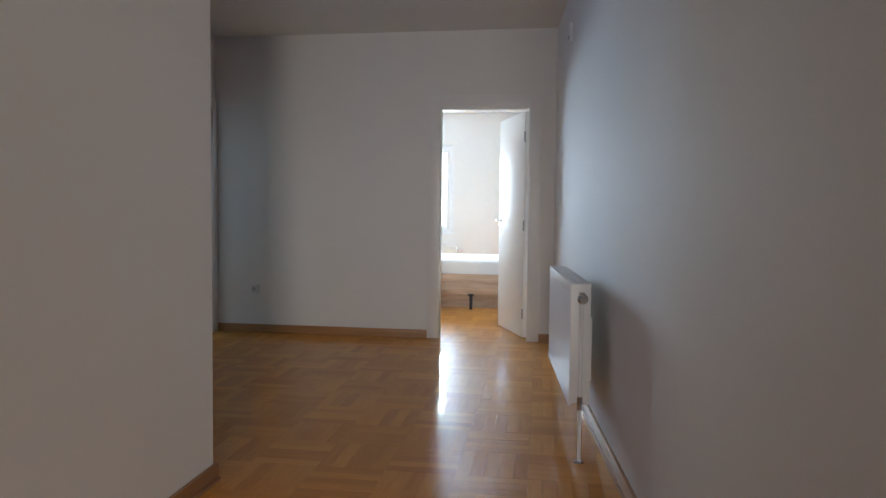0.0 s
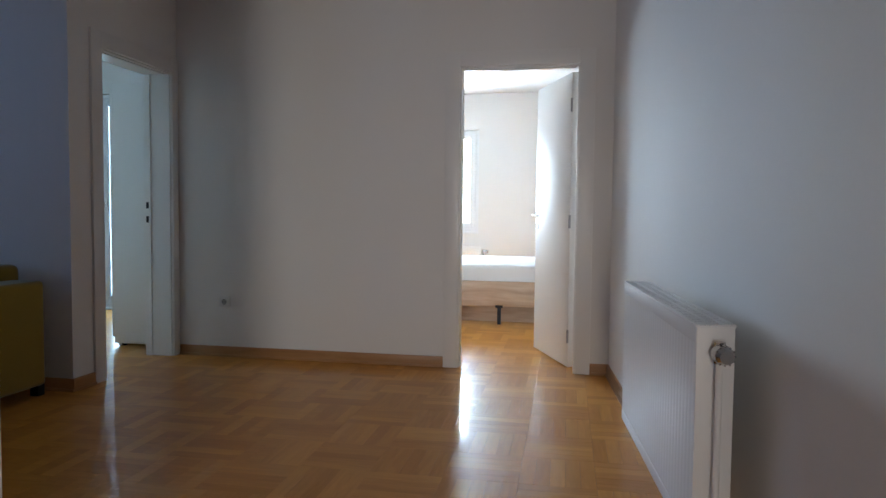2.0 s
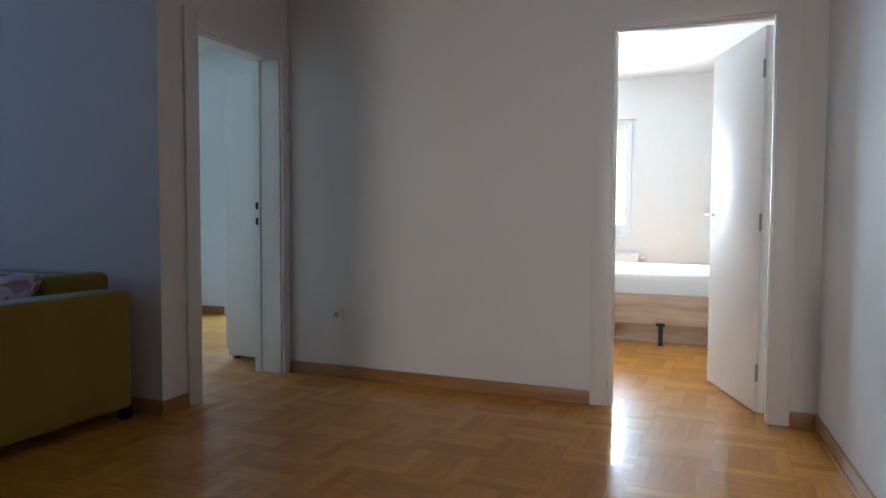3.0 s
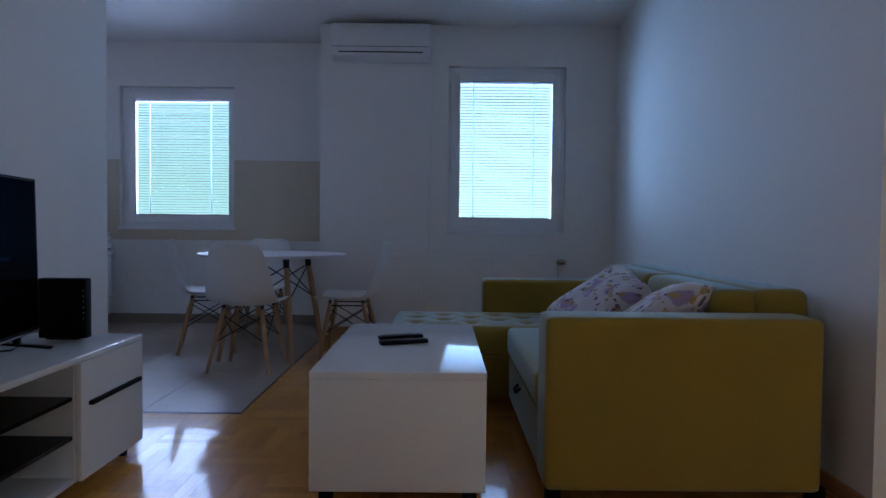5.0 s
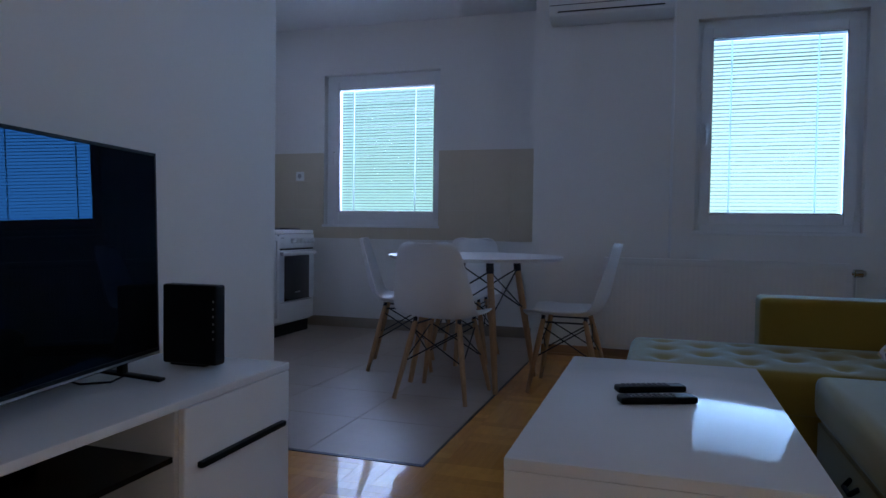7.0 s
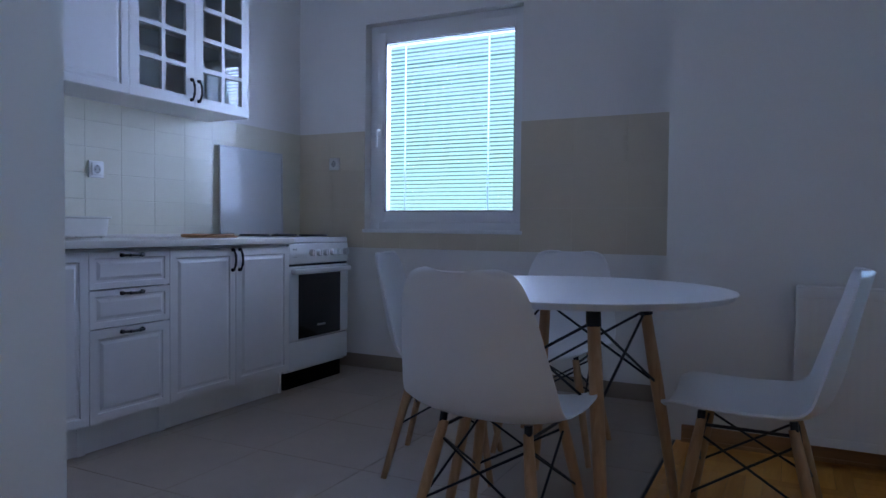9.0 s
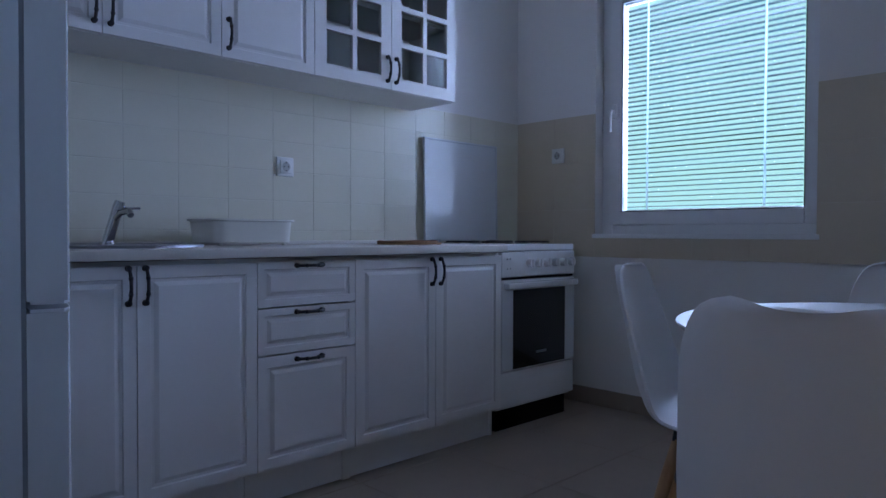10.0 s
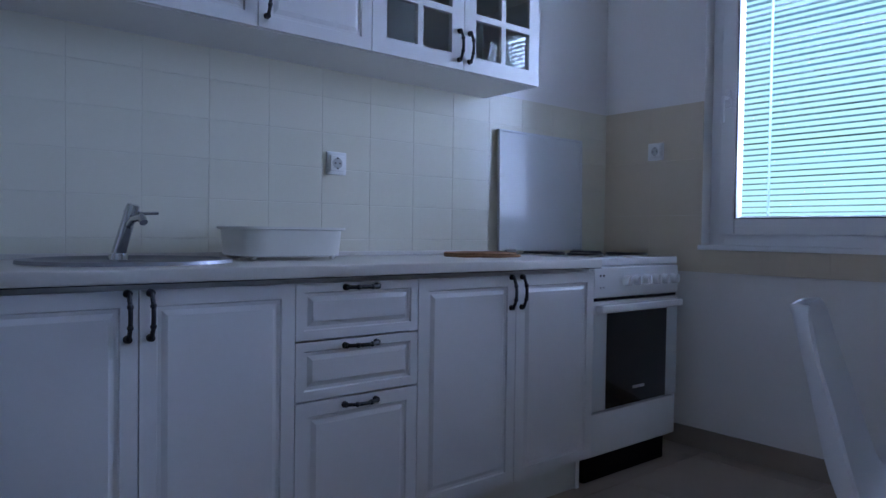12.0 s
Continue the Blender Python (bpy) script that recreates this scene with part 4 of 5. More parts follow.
def chair(m, label):
    """A moulded shell chair on dowel legs. It faces local -y; its back stands at +y."""
    o = thing("dining_chair", m, label, "chair", "chairs round the dining table")
    prof = [(-0.235, 0.415), (-0.225, 0.432), (-0.17, 0.438), (-0.08, 0.430), (0.02, 0.425), (0.11, 0.432), (0.17, 0.462), (0.205, 0.530), (0.225, 0.610), (0.245, 0.700), (0.262, 0.770), (0.274, 0.815), (0.280, 0.828)]
    wide = [0.165, 0.195, 0.218, 0.228, 0.232, 0.232, 0.230, 0.222, 0.208, 0.192, 0.174, 0.145, 0.100]
    t = np.linspace(0, len(prof) - 1, 40)

    def spline(vals, s):
        k = int(min(max(math.floor(s), 0), len(vals) - 2))
        u = s - k
        p0, p1, p2, p3 = vals[max(k - 1, 0)], vals[k], vals[k + 1], vals[min(k + 2, len(vals) - 1)]
        return 0.5 * (2 * p1 + (p2 - p0) * u + (2 * p0 - 5 * p1 + 4 * p2 - p3) * u * u + (3 * p1 - p0 - 3 * p2 + p3) * u ** 3)

    ys, zs = [p[0] for p in prof], [p[1] for p in prof]
    bm = bmesh.new()
    rows = []
    for s in t:
        y, z, w = spline(ys, s), spline(zs, s), spline(wide, s)
        back = min(1, max(0, (s - 4.5) / 2.5))
        row = []
        for k in range(15):
            u = k / 7 - 1
            lift = 0.030 * abs(u) ** 2.6
            hug = 0.038 * abs(u) ** 2.4
            mid = math.sin(math.pi * min(1, max(0, (s - 2.5) / 7))) * 0.016 * abs(u) ** 3
            row.append(bm.verts.new((w * u, y - hug * back - mid, z + lift * (1 - back) + mid * 0.6)))
        rows.append(row)
    for a, b in zip(rows, rows[1:]):
        for k in range(14):
            bm.faces.new((a[k], a[k + 1], b[k + 1], b[k]))
    bmesh.ops.recalc_face_normals(bm, faces=bm.faces)
    bmesh.ops.solidify(bm, geom=bm.faces[:], thickness=0.0065)
    part("seat_shell", bm, SHELL, o, "white moulded plastic seat and back", 60)
    tops, feet = [], []
    for sx in (-1, 1):
        for sy in (-1, 1):
            a, b = (sx * 0.125, sy * 0.115 - 0.015, 0.405), (sx * 0.200, sy * 0.200, 0.0)
            bm = bmesh.new()
            mid = tuple(0.72 * p + 0.28 * q for p, q in zip(a, b))
            tube(bm, b, mid, 0.0115, 0.0165, 12)
            tube(bm, mid, a, 0.0165, 0.0135, 12)
            part("leg", bm, BEECH, o)
            tops.append(Vector(a))
            feet.append(Vector(b))

    def at(k, f):
        return tuple(tops[k].lerp(feet[k], f))

    for a, b in ((0, 1), (2, 3), (0, 2), (1, 3)):
        for p, q in ((a, b), (b, a)):
            bm = bmesh.new()
            tube(bm, at(p, 0.10), at(q, 0.52), 0.0038, seg=6)
            part("wire_brace", bm, BLACKIRON, o, "thin black wire brace")
    for k in range(4):
        bm = bmesh.new()
        tube(bm, at(k, 0.06), tuple(Vector(at(k, 0.0)) + Vector((0, 0, 0.022))), 0.011, seg=10)
        part("mount", bm, BLACKIRON, o, "black steel leg mount")
        for f in (0.12, 0.52):
            bm = bmesh.new()
            v = bmesh.ops.create_uvsphere(bm, u_segments=8, v_segments=6, radius=0.0085)["verts"]
            bmesh.ops.translate(bm, vec=at(k, f), verts=v)
            part("bolt", bm, BLACKIRON, o, "small black bolt")
    for a, b in ((0, 1), (2, 3)):
        bm = bmesh.new()
        bent(bm, [at(a, 0.04), at(b, 0.04)], 0.005)
        part("crossbar", bm, BLACKIRON, o, "black bar under the seat")
    return o


LAB = "white moulded plastic shell chair on beech dowel legs at the table"
first = chair(pose(-4.965, 1.962, 0, 0, 0, -94), LAB)
copy_thing(first, pose(-5.60, 1.475, 0, 0, 0, 197))
copy_thing(first, pose(-5.36, 2.59, 0, 0, 0, -1))
copy_thing(first, pose(-6.02, 1.78, 0, 0, 0, 92))

o = thing("dining_table", pose(-5.385, 2.02, 0, 0, 0, -12), "round white dining table on splayed beech legs with wire braces", "table")
bm = bmesh.new()
v = bmesh.ops.create_cone(bm, cap_ends=True, segments=72, radius1=0.505, radius2=0.522, depth=0.02)["verts"]
bmesh.ops.translate(bm, vec=(0, 0, 0.733), verts=v)
bmesh.ops.bevel(bm, geom=[e for e in bm.edges if len(e.link_faces) == 2 and e.calc_face_angle(0) > 0.6], offset=0.004, segments=2, affect="EDGES")
part("tabletop", bm, surface("table_white", (0.78, 0.78, 0.79), 0.48, grain=40, vary=0.02), o)
ends = []
for sx in (-1, 1):
    for sy in (-1, 1):
        a, b = Vector((sx * 0.185, sy * 0.185, 0.70)), Vector((sx * 0.275, sy * 0.275, 0))
        bm = bmesh.new()
        mid = b.lerp(a, 0.6)
        tube(bm, b, mid, 0.015, 0.021, 14)
        tube(bm, mid, a, 0.021, 0.018, 14)
        part("leg", bm, BEECH, o)
        ends.append((a, b))
for k, q in ((0, 1), (2, 3), (0, 2), (1, 3)):
    for i, j in ((k, q), (q, k)):
        bm = bmesh.new()
        tube(bm, ends[i][0].lerp(ends[i][1], 0.05), ends[j][0].lerp(ends[j][1], 0.40), 0.0045, seg=6)
        part("wire_brace", bm, BLACKIRON, o, "thin black wire brace")
for a, b in ends:
    bm = bmesh.new()
    tube(bm, a.lerp(b, 0.07), a + Vector((0, 0, 0.022)), 0.022, 0.022, 12)
    part("mount", bm, BLACKIRON, o, "black steel leg mount")
    bm = bmesh.new()
    v = bmesh.ops.create_uvsphere(bm, u_segments=8, v_segments=6, radius=0.011)["verts"]
    bmesh.ops.translate(bm, vec=a.lerp(b, 0.40), verts=v)
    part("bolt", bm, BLACKIRON, o, "small black bolt")
bm = bmesh.new()
box(bm, -0.2, 0.2, -0.012, 0.012, 0.712, 0.723)
box(bm, -0.012, 0.012, -0.2, 0.2, 0.712, 0.723)
part("cross_frame", bm, BLACKIRON, o, "black steel cross under the top")

# ---- living room ----
o = thing("coffee_table", pose(-3.36, 3.087, 0), "white high-gloss rectangular coffee table with closed sides", "coffee table")
part("tabletop", one(-0.583, 0.583, -0.304, 0.304, 0.424, 0.449, bevel=0.003), LACQUER, o)
for x in (-1, 1):
    part("end_panel", one(x * 0.583, x * 0.561, -0.303, 0.303, 0.036, 0.4235, bevel=0.002), LACQUER, o)
for y in (-1, 1):
    part("side_panel", one(-0.5605, 0.5605, y * 0.300, y * 0.280, 0.036, 0.4235, bevel=0.002), LACQUER, o)
part("bottom", one(-0.56, 0.56, -0.279, 0.279, 0.036, 0.054), MATTWHITE, o)
for x in (-1, 1):
    for y in (-1, 1):
        bm = bmesh.new()
        box(bm, x * 0.53 - 0.025, x * 0.53 + 0.025, y * 0.25 - 0.025, y * 0.25 + 0.025, 0, 0.036, bevel=0.003)
        part("foot", bm, BLACK, o, "small black foot")


def remote(x, y, turn, L, label):
    o = thing("remote_control", pose(x, y, 0.449, 0, 0, turn), label, "remote control", "remote controls")
    bm = bmesh.new()
    box(bm, -L / 2, L / 2, -0.023, 0.023, 0.001, 0.020, bevel=0.007, seg=3)
    part("case", bm, BLACK, o)
    bm = bmesh.new()
    for i in range(9):
        for j in range(3):
            box(bm, -L / 2 + 0.02 + i * 0.0155, -L / 2 + 0.029 + i * 0.0155, -0.015 + j * 0.012, -0.007 + j * 0.012, 0.0195, 0.0222, bevel=0.001, seg=1)
    tagged(part("buttons", bm, surface("grey_rubber", (0.10, 0.10, 0.11), 0.6), o, "dark grey rubber buttons"), kind="stuff")
    return o


remote(-3.47, 3.055, 115, 0.20, "slim black television remote on the coffee table")
remote(-3.345, 3.075, 113, 0.21, "longer black remote control lying beside the other")

# television stand
o = thing("tv_stand", pose(-2.52, 1.81, 0), "low white gloss television stand with open black shelves", "tv stand")
X0, X1 = -0.765, 0.765   # ends; bays split at -0.28 and 0.28
YB, YF = -0.27, 0.165
bm = bmesh.new()
box(bm, X0, X1, YB, YF + 0.022, 0.468, 0.490, bevel=0.004)
part("top", bm, LACQUER, o)
for x in (X0, -0.29, 0.27, X1 - 0.018):
    part("upright", one(x, x + 0.018, YB, YF, 0.05, 0.4675), MATTWHITE, o)
part("bottom", one(X0 + 0.018, X1 - 0.018, YB, YF, 0.05, 0.068), MATTWHITE, o)
part("back", one(X0 + 0.018, X1 - 0.018, YB, YB + 0.006, 0.068, 0.4675), SMOKE, o, "black back board")
for z in (0.200, 0.336):
    part("shelf", one(-0.271, 0.269, YB + 0.008, YF - 0.005, z, z + 0.014), SMOKE, o, "black gloss shelf")
for x0, x1 in ((X0, -0.281), (0.279, X1)):
    dr = part("door", one(x0, x1, YF + 0.001, YF + 0.022, 0.052, 0.466, bevel=0.007, seg=3), LACQUER, o)
    bm = bmesh.new()
    box(bm, x0 + 0.045, x1 - 0.045, YF + 0.022, YF + 0.040, 0.308, 0.324, bevel=0.004)
    part("handle", bm, BLACK, dr, "black bar handle")
for x in (X0 + 0.05, X1 - 0.05):
    for y in (YB + 0.04, YF - 0.04):
        bm = bmesh.new()
        tube(bm, (x, y, 0), (x, y, 0.05), 0.018)
        part("foot", bm, BLACK, o)

o = thing("television", pose(-2.559, 1.790, 0.490, 1.2, 0, 10.3), "large black flat-screen television on splayed feet", "television")
TW, T0, T1 = 0.513, 0.046, 0.620
part("housing", one(-TW, TW, -0.035, 0.0, T0, T1, bevel=0.006), BLACK, o)
part("rear_case", one(-TW + 0.12, TW - 0.12, -0.075, -0.035, T0 + 0.02, T1 - 0.2, bevel=0.015), BLACK, o)
part("screen", one(-TW + 0.009, TW - 0.009, 0.0002, 0.002, T0 + 0.018, T1 - 0.009), SCREEN, o, "black glossy screen")
bm = bmesh.new()
for x0, x1, z0, z1 in ((-TW, -TW + 0.008, T0, T1), (TW - 0.008, TW, T0, T1), (-TW, TW, T1 - 0.008, T1), (-TW, TW, T0, T0 + 0.017)):
    box(bm, x0, x1, -0.001, 0.004, z0, z1, bevel=0.001, seg=1)
part("bezel", bm, BLACK, o)
# Steel strip added for the bright reflection along the bezel's lower edge.
part("bezel_glint", one(-TW + 0.002, TW - 0.002, 0.0035, 0.0055, T0 + 0.002, T0 + 0.008, bevel=0.001, seg=1), STEEL, o, "thin added steel strip that stands for the reflection on the lower bezel")
for x in (-0.36, 0.36):
    bm = bmesh.new()
    box(bm, x - 0.013, x + 0.013, -0.024, -0.006, 0.014, T0 + 0.012, bevel=0.003)
    for q in (-1, 1):
        n0 = len(bm.verts)
        box(bm, x - 0.015, x + 0.015, -0.015, 0.115 if q > 0 else 0.095, -0.004, 0.004, bevel=0.002)
        bm.verts.ensure_lookup_table()
        v = bm.verts[n0:]
        bmesh.ops.transform(bm, matrix=pose(0, -0.015, 0.017, -7, 0, 0) if q > 0 else pose(2 * x, -0.015, 0.017, 7, 0, 180), verts=v)
    part("foot", bm, BLACK, o, "black splayed foot")

o = thing("router", pose(-3.155, 1.748, 0.490, 0, 0, 91), "upright black plastic router beside the television", "router")
part("case", one(-0.093, 0.093, -0.024, 0.024, 0.004, 0.240, bevel=0.008, seg=3), BLACK, o)
part("foot", one(-0.06, 0.06, -0.03, 0.03, 0, 0.006, bevel=0.002), BLACK, o)
bm = bmesh.new()
for k in range(6):
    box(bm, 0.082, 0.086, -0.0245, -0.0225, 0.08 + k * 0.022, 0.086 + k * 0.022)
tagged(part("lights", bm, STEEL, o, "row of tiny indicator lights"), kind="stuff")
bm = bmesh.new()
bent(bm, [(-2.95, 1.66, 0.52), (-2.93, 1.70, 0.497), (-2.86, 1.72, 0.496), (-2.80, 1.68, 0.50), (-2.78, 1.63, 0.515)], 0.003, 6)
tagged(new("cable", finish("cable", bm, BLACK)), "thin black cable lying behind the television", "cable")

o = thing("power_strip", pose(-2.19, 1.63, 0.490, 0, 0, 12), "white power strip lying behind the television", "power strip")
part("case", one(-0.10, 0.10, -0.026, 0.026, 0.001, 0.040, bevel=0.006), SOCKET, o)
for x in (-0.06, 0.0, 0.06):
    # No hollow here: grey colour gives each outlet its shade.
    bm = bmesh.new()
    tube(bm, (x, 0, 0.0395), (x, 0, 0.041), 0.019, seg=16)
    part("outlet", bm, surface("outlet_grey", (0.4, 0.4, 0.4), 0.5), o, "flat grey disc coloured like a shaded outlet well")
o = thing("plug_adapter", pose(-2.20, 1.63, 0.531, 0, 0, 12), "black plug adapter in the power strip", "plug")
part("case", one(-0.028, 0.028, -0.022, 0.022, 0.0, 0.062, bevel=0.006), BLACK, o)
bm = bmesh.new()
bent(bm, [(0.0, -0.01, 0.06), (0.004, -0.02, 0.095), (0.03, -0.04, 0.11), (0.06, -0.06, 0.08), (0.075, -0.07, 0.02), (0.08, -0.075, -0.035)], 0.003, 6)
part("lead", bm, BLACK, o, "thin black lead")

# corner sofa
o = thing("corner_sofa", pose(-3.7, 4.0, 0), "olive green fabric corner sofa with a tufted chaise", "sofa")


def pad(name, x0, x1, y0, y1, z0, z1, r=0.03, label=""):
    return part(name, one(x0 + 3.7, x1 + 3.7, y0 - 4.0, y1 - 4.0, z0, z1, bevel=r, seg=4), GREEN, o, label)


pad("armrest", -2.905, -2.705, 3.58, 4.505, 0.07, 0.652, 0.028)
pad("armrest", -4.86, -4.665, 3.49, 4.60, 0.06, 0.625, 0.03)
pad("backrest", -4.66, -2.90, 4.36, 4.56, 0.06, 0.735, 0.05)
pad("base", -4.0, -2.91, 3.60, 4.35, 0.06, 0.285, 0.012)
pad("chaise_base", -4.66, -4.005, 2.97, 4.35, 0.06, 0.285, 0.012)
pad("seat_cushion", -4.0, -2.91, 3.575, 4.355, 0.29, 0.432, 0.04)
for x0, x1 in ((-4.64, -3.78), (-3.77, -2.92)):
    pad("back_cushion", x0, x1, 4.22, 4.40, 0.43, 0.73, 0.06)
# chaise cushion with sunk buttons
bm = bmesh.new()
nx, ny = 34, 66
xa, xb, ya, yb = -4.655, -4.005, 2.955, 4.355
buttons = [(xa + (xb - xa) * (0.2 + 0.3 * i + (0.15 if j % 2 else 0)), ya + 0.14 + 0.15 * j) for j in range(8) for i in range(3) if not (j % 2 and i == 2)]
grid = []
for i in range(nx + 1):
    row = []
    for j in range(ny + 1):
        x, y = xa + (xb - xa) * i / nx, ya + (yb - ya) * j / ny
        edge = min(x - xa, xb - x, y - ya, yb - y)
        z = 0.425 + 0.012 * min(1, edge / 0.12) - 0.03 * max(0, 1 - edge / 0.03) ** 2
        for bx, by in buttons:
            d = math.hypot(x - bx, y - by)
            z -= 0.020 * math.exp(-(d / 0.035) ** 2)
        row.append(bm.verts.new((x + 3.7, y - 4.0, z)))
    grid.append(row)
for i in range(nx):
    for j in range(ny):
        bm.faces.new((grid[i][j], grid[i + 1][j], grid[i + 1][j + 1], grid[i][j + 1]))
rim = [g[0] for g in grid] + grid[-1][1:] + [g[-1] for g in grid[-2::-1]] + grid[0][-2:0:-1]
low = [bm.verts.new((q.co.x, q.co.y, 0.288)) for q in rim]
for k in range(len(rim)):
    q = (k + 1) % len(rim)
    bm.faces.new((rim[k], low[k], low[q], rim[q]))
part("chaise_cushion", bm, GREEN, o, "tufted chaise cushion with sunk buttons", 60)
for bx, by in buttons:
    bm = bmesh.new()
    v = bmesh.ops.create_uvsphere(bm, u_segments=10, v_segments=6, radius=0.011)["verts"]
    bmesh.ops.transform(bm, matrix=Matrix.LocRotScale((bx + 3.7, by - 4.0, 0.418), None, (1, 1, 0.5)), verts=v)
    part("button", bm, GREEN, o, "fabric covered button")
part("drawer_front", one(-4.0 + 3.715, -2.91 + 3.69, 3.588 - 4.0, 3.600 - 4.0, 0.075, 0.275, bevel=0.004), GREEN, o, "olive fabric drawer front")
bm = bmesh.new()
bent(bm, [(0.15, -0.413, 0.235), (0.16, -0.433, 0.215), (0.22, -0.433, 0.215), (0.23, -0.413, 0.235)], 0.007)
part("pull_strap", bm, BLACK, o, "dark pull loop")
for x, y in ((-2.78, 3.62), (-2.78, 4.52), (-4.05, 3.02), (-4.6, 3.02), (-4.78, 4.5), (-4.05, 3.66)):
    part("foot", one(x + 3.7 - 0.025, x + 3.7 + 0.025, y - 4.0 - 0.025, y - 4.0 + 0.025, 0, 0.07), BLACK, o, "small dark foot")


def cushion(m, s, thick, label):
    o = thing("throw_pillow", m, label, "cushion", "cushions on the sofa")
    bm = bmesh.new()
    n = 20
    sides = []
    for sign in (-1, 1):
        rows = []
        for i in range(n + 1):
            row = []
            for j in range(n + 1):
                u, v = 2 * i / n - 1, 2 * j / n - 1
                t = max(0, (1 - u ** 4) * (1 - v ** 4)) ** 0.55 * thick / 2
                pinch = 1 - 0.07 * (1 - abs(u)) * abs(v) ** 3
                pin2 = 1 - 0.07 * (1 - abs(v)) * abs(u) ** 3
                row.append(bm.verts.new((u * s / 2 * pin2, sign * (t + 0.004 * math.sin(9 * u + 3 * v)), v * s / 2 * pinch)))
            rows.append(row)
        for a, b in zip(rows, rows[1:]):
            for k in range(n):
                bm.faces.new((a[k], a[k + 1], b[k + 1], b[k]))
        sides.append(rows)
    bmesh.ops.remove_doubles(bm, verts=bm.verts, dist=0.009)
    part("cover", bm, PRINT, o, "", 60)
    return o


cushion(pose(-3.90, 4.03, 0.565, -58, 12, 4), 0.50, 0.17, "floral print cushion in lilac, white and ochre on the sofa")
cushion(pose(-3.17, 4.06, 0.575, -54, -8, -5), 0.46, 0.16, "floral print cushion in mauve and ochre leaning on the backrest")

# air conditioner
o = thing("air_conditioner", pose(LX, 2.712, 2.342), "white wall-mounted split air conditioner", "air conditioner")
bm = bmesh.new()
prof = [(0.002, 0.0), (0.085, -0.004), (0.165, 0.03), (0.192, 0.085), (0.198, 0.16), (0.192, 0.25), (0.17, 0.288), (0.13, 0.296), (0.002, 0.296)]
a = [bm.verts.new((x, -0.412, z)) for x, z in prof]
b = [bm.verts.new((x, 0.412, z)) for x, z in prof]
for k in range(len(prof)):
    q = (k + 1) % len(prof)
    bm.faces.new((a[k], a[q], b[q], b[k]))
bm.faces.new(a)
bm.faces.new(b[::-1])
bmesh.ops.bevel(bm, geom=[e for e in bm.edges], offset=0.004, segments=2, affect="EDGES")
part("casing", bm, PVC, o)
part("air_slot", one(0.095, 0.150, -0.36, 0.36, -0.004, 0.016), BLACK, o, "dark air outlet slot").rotation_euler = (0, radians(-14), 0)
part("flap", one(0.120, 0.182, -0.37, 0.37, 0.022, 0.030, bevel=0.002), PVC, o, "white outlet flap").rotation_euler = (0, radians(-6), 0)
part("front_slot", one(0.160, 0.1815, -0.35, 0.35, 0.045, 0.054), BLACK, o, "dark air slot in the lower front")
part("seam", one(0.1955, 0.1995, -0.405, 0.405, 0.088, 0.092), surface("seam_grey", (0.12, 0.12, 0.13), 0.6), o)
o = tagged(new("cable_duct", finish("cable_duct", one(LX, LX + 0.014, 3.118, 3.138, 0.716, 2.64, bevel=0.003), PVC)), "thin white cable duct running down beside the air conditioner", "cable duct")

# ---- bedrooms ----
o = thing("double_bed", pose(-0.6, 8.4, 0), "light wood bed frame with a bare white mattress", "bed")
part("mattress", one(-1.05, 1.05, -0.74, 0.74, 0.36, 0.56, bevel=0.04, seg=4), MATTRESS, o, "bare white mattress")
part("side_board", one(-1.1, 1.1, -0.79, -0.76, 0.175, 0.41, bevel=0.004), BEDWOOD, o)
part("side_board", one(-1.1, 1.1, 0.76, 0.79, 0.175, 0.41, bevel=0.004), BEDWOOD, o)
for x in (-1.1, 1.07):
    part("end_board", one(x, x + 0.03, -0.76, 0.76, 0.175, 0.41, bevel=0.004), BEDWOOD, o)
part("slat_base", one(-1.06, 1.06, -0.75, 0.75, 0.32, 0.355), BEDWOOD, o)
part("under_board", one(-1.0, 1.0, -0.62, -0.60, 0.004, 0.17), BEDWOOD, o)
for x in (-1.0, 0.12, 1.0):
    bm = bmesh.new()
    box(bm, x - 0.017, x + 0.017, -0.775, -0.741, 0.0, 0.18)
    box(bm, x - 0.035, x + 0.035, -0.792, -0.788, 0.16, 0.185)
    part("leg", bm, BLACKIRON, o, "black metal bed leg")
radiator(pose(-2.15, 10.33, 0, 0, 0, 0), 1.16, 0.09, 0.60, "white steel panel radiator under the bedroom window")
o = thing("single_bed", pose(-5.7, 5.95, 0), "box bed with a blue-grey base and pale blue sheet", "bed")
part("base", one(-1.0, 0.98, -0.85, 1.05, 0.03, 0.27, bevel=0.015), BLUEGREY, o)
part("mattress", one(-1.0, 1.02, -0.87, 1.10, 0.275, 0.52, bevel=0.05, seg=4), SHEET, o, "mattress in a pale blue fitted sheet")
for x in (-0.9, 0.9):
    for y in (-0.75, 0.95):
        bm = bmesh.new()
        tube(bm, (x, y, 0), (x, y, 0.035), 0.025)
        part("foot", bm, BLACK, o)

o = thing("wardrobe", pose(-3.04, 5.885, 0), "tall plain white laminate wardrobe beside the bedroom doorway", "wardrobe")
for y in (0.0, 1.182):
    part("side_panel", one(-0.24, 0.26, y, y + 0.018, 0.022, 2.0, bevel=0.001), DOORWHITE, o)
part("top_panel", one(-0.24, 0.26, 0.0185, 1.1815, 1.98, 1.998), DOORWHITE, o)
part("bottom_panel", one(-0.24, 0.26, 0.0185, 1.1815, 0.06, 0.078), DOORWHITE, o)
part("back_panel", one(0.254, 0.26, 0.0185, 1.1815, 0.08, 1.978), DOORWHITE, o)
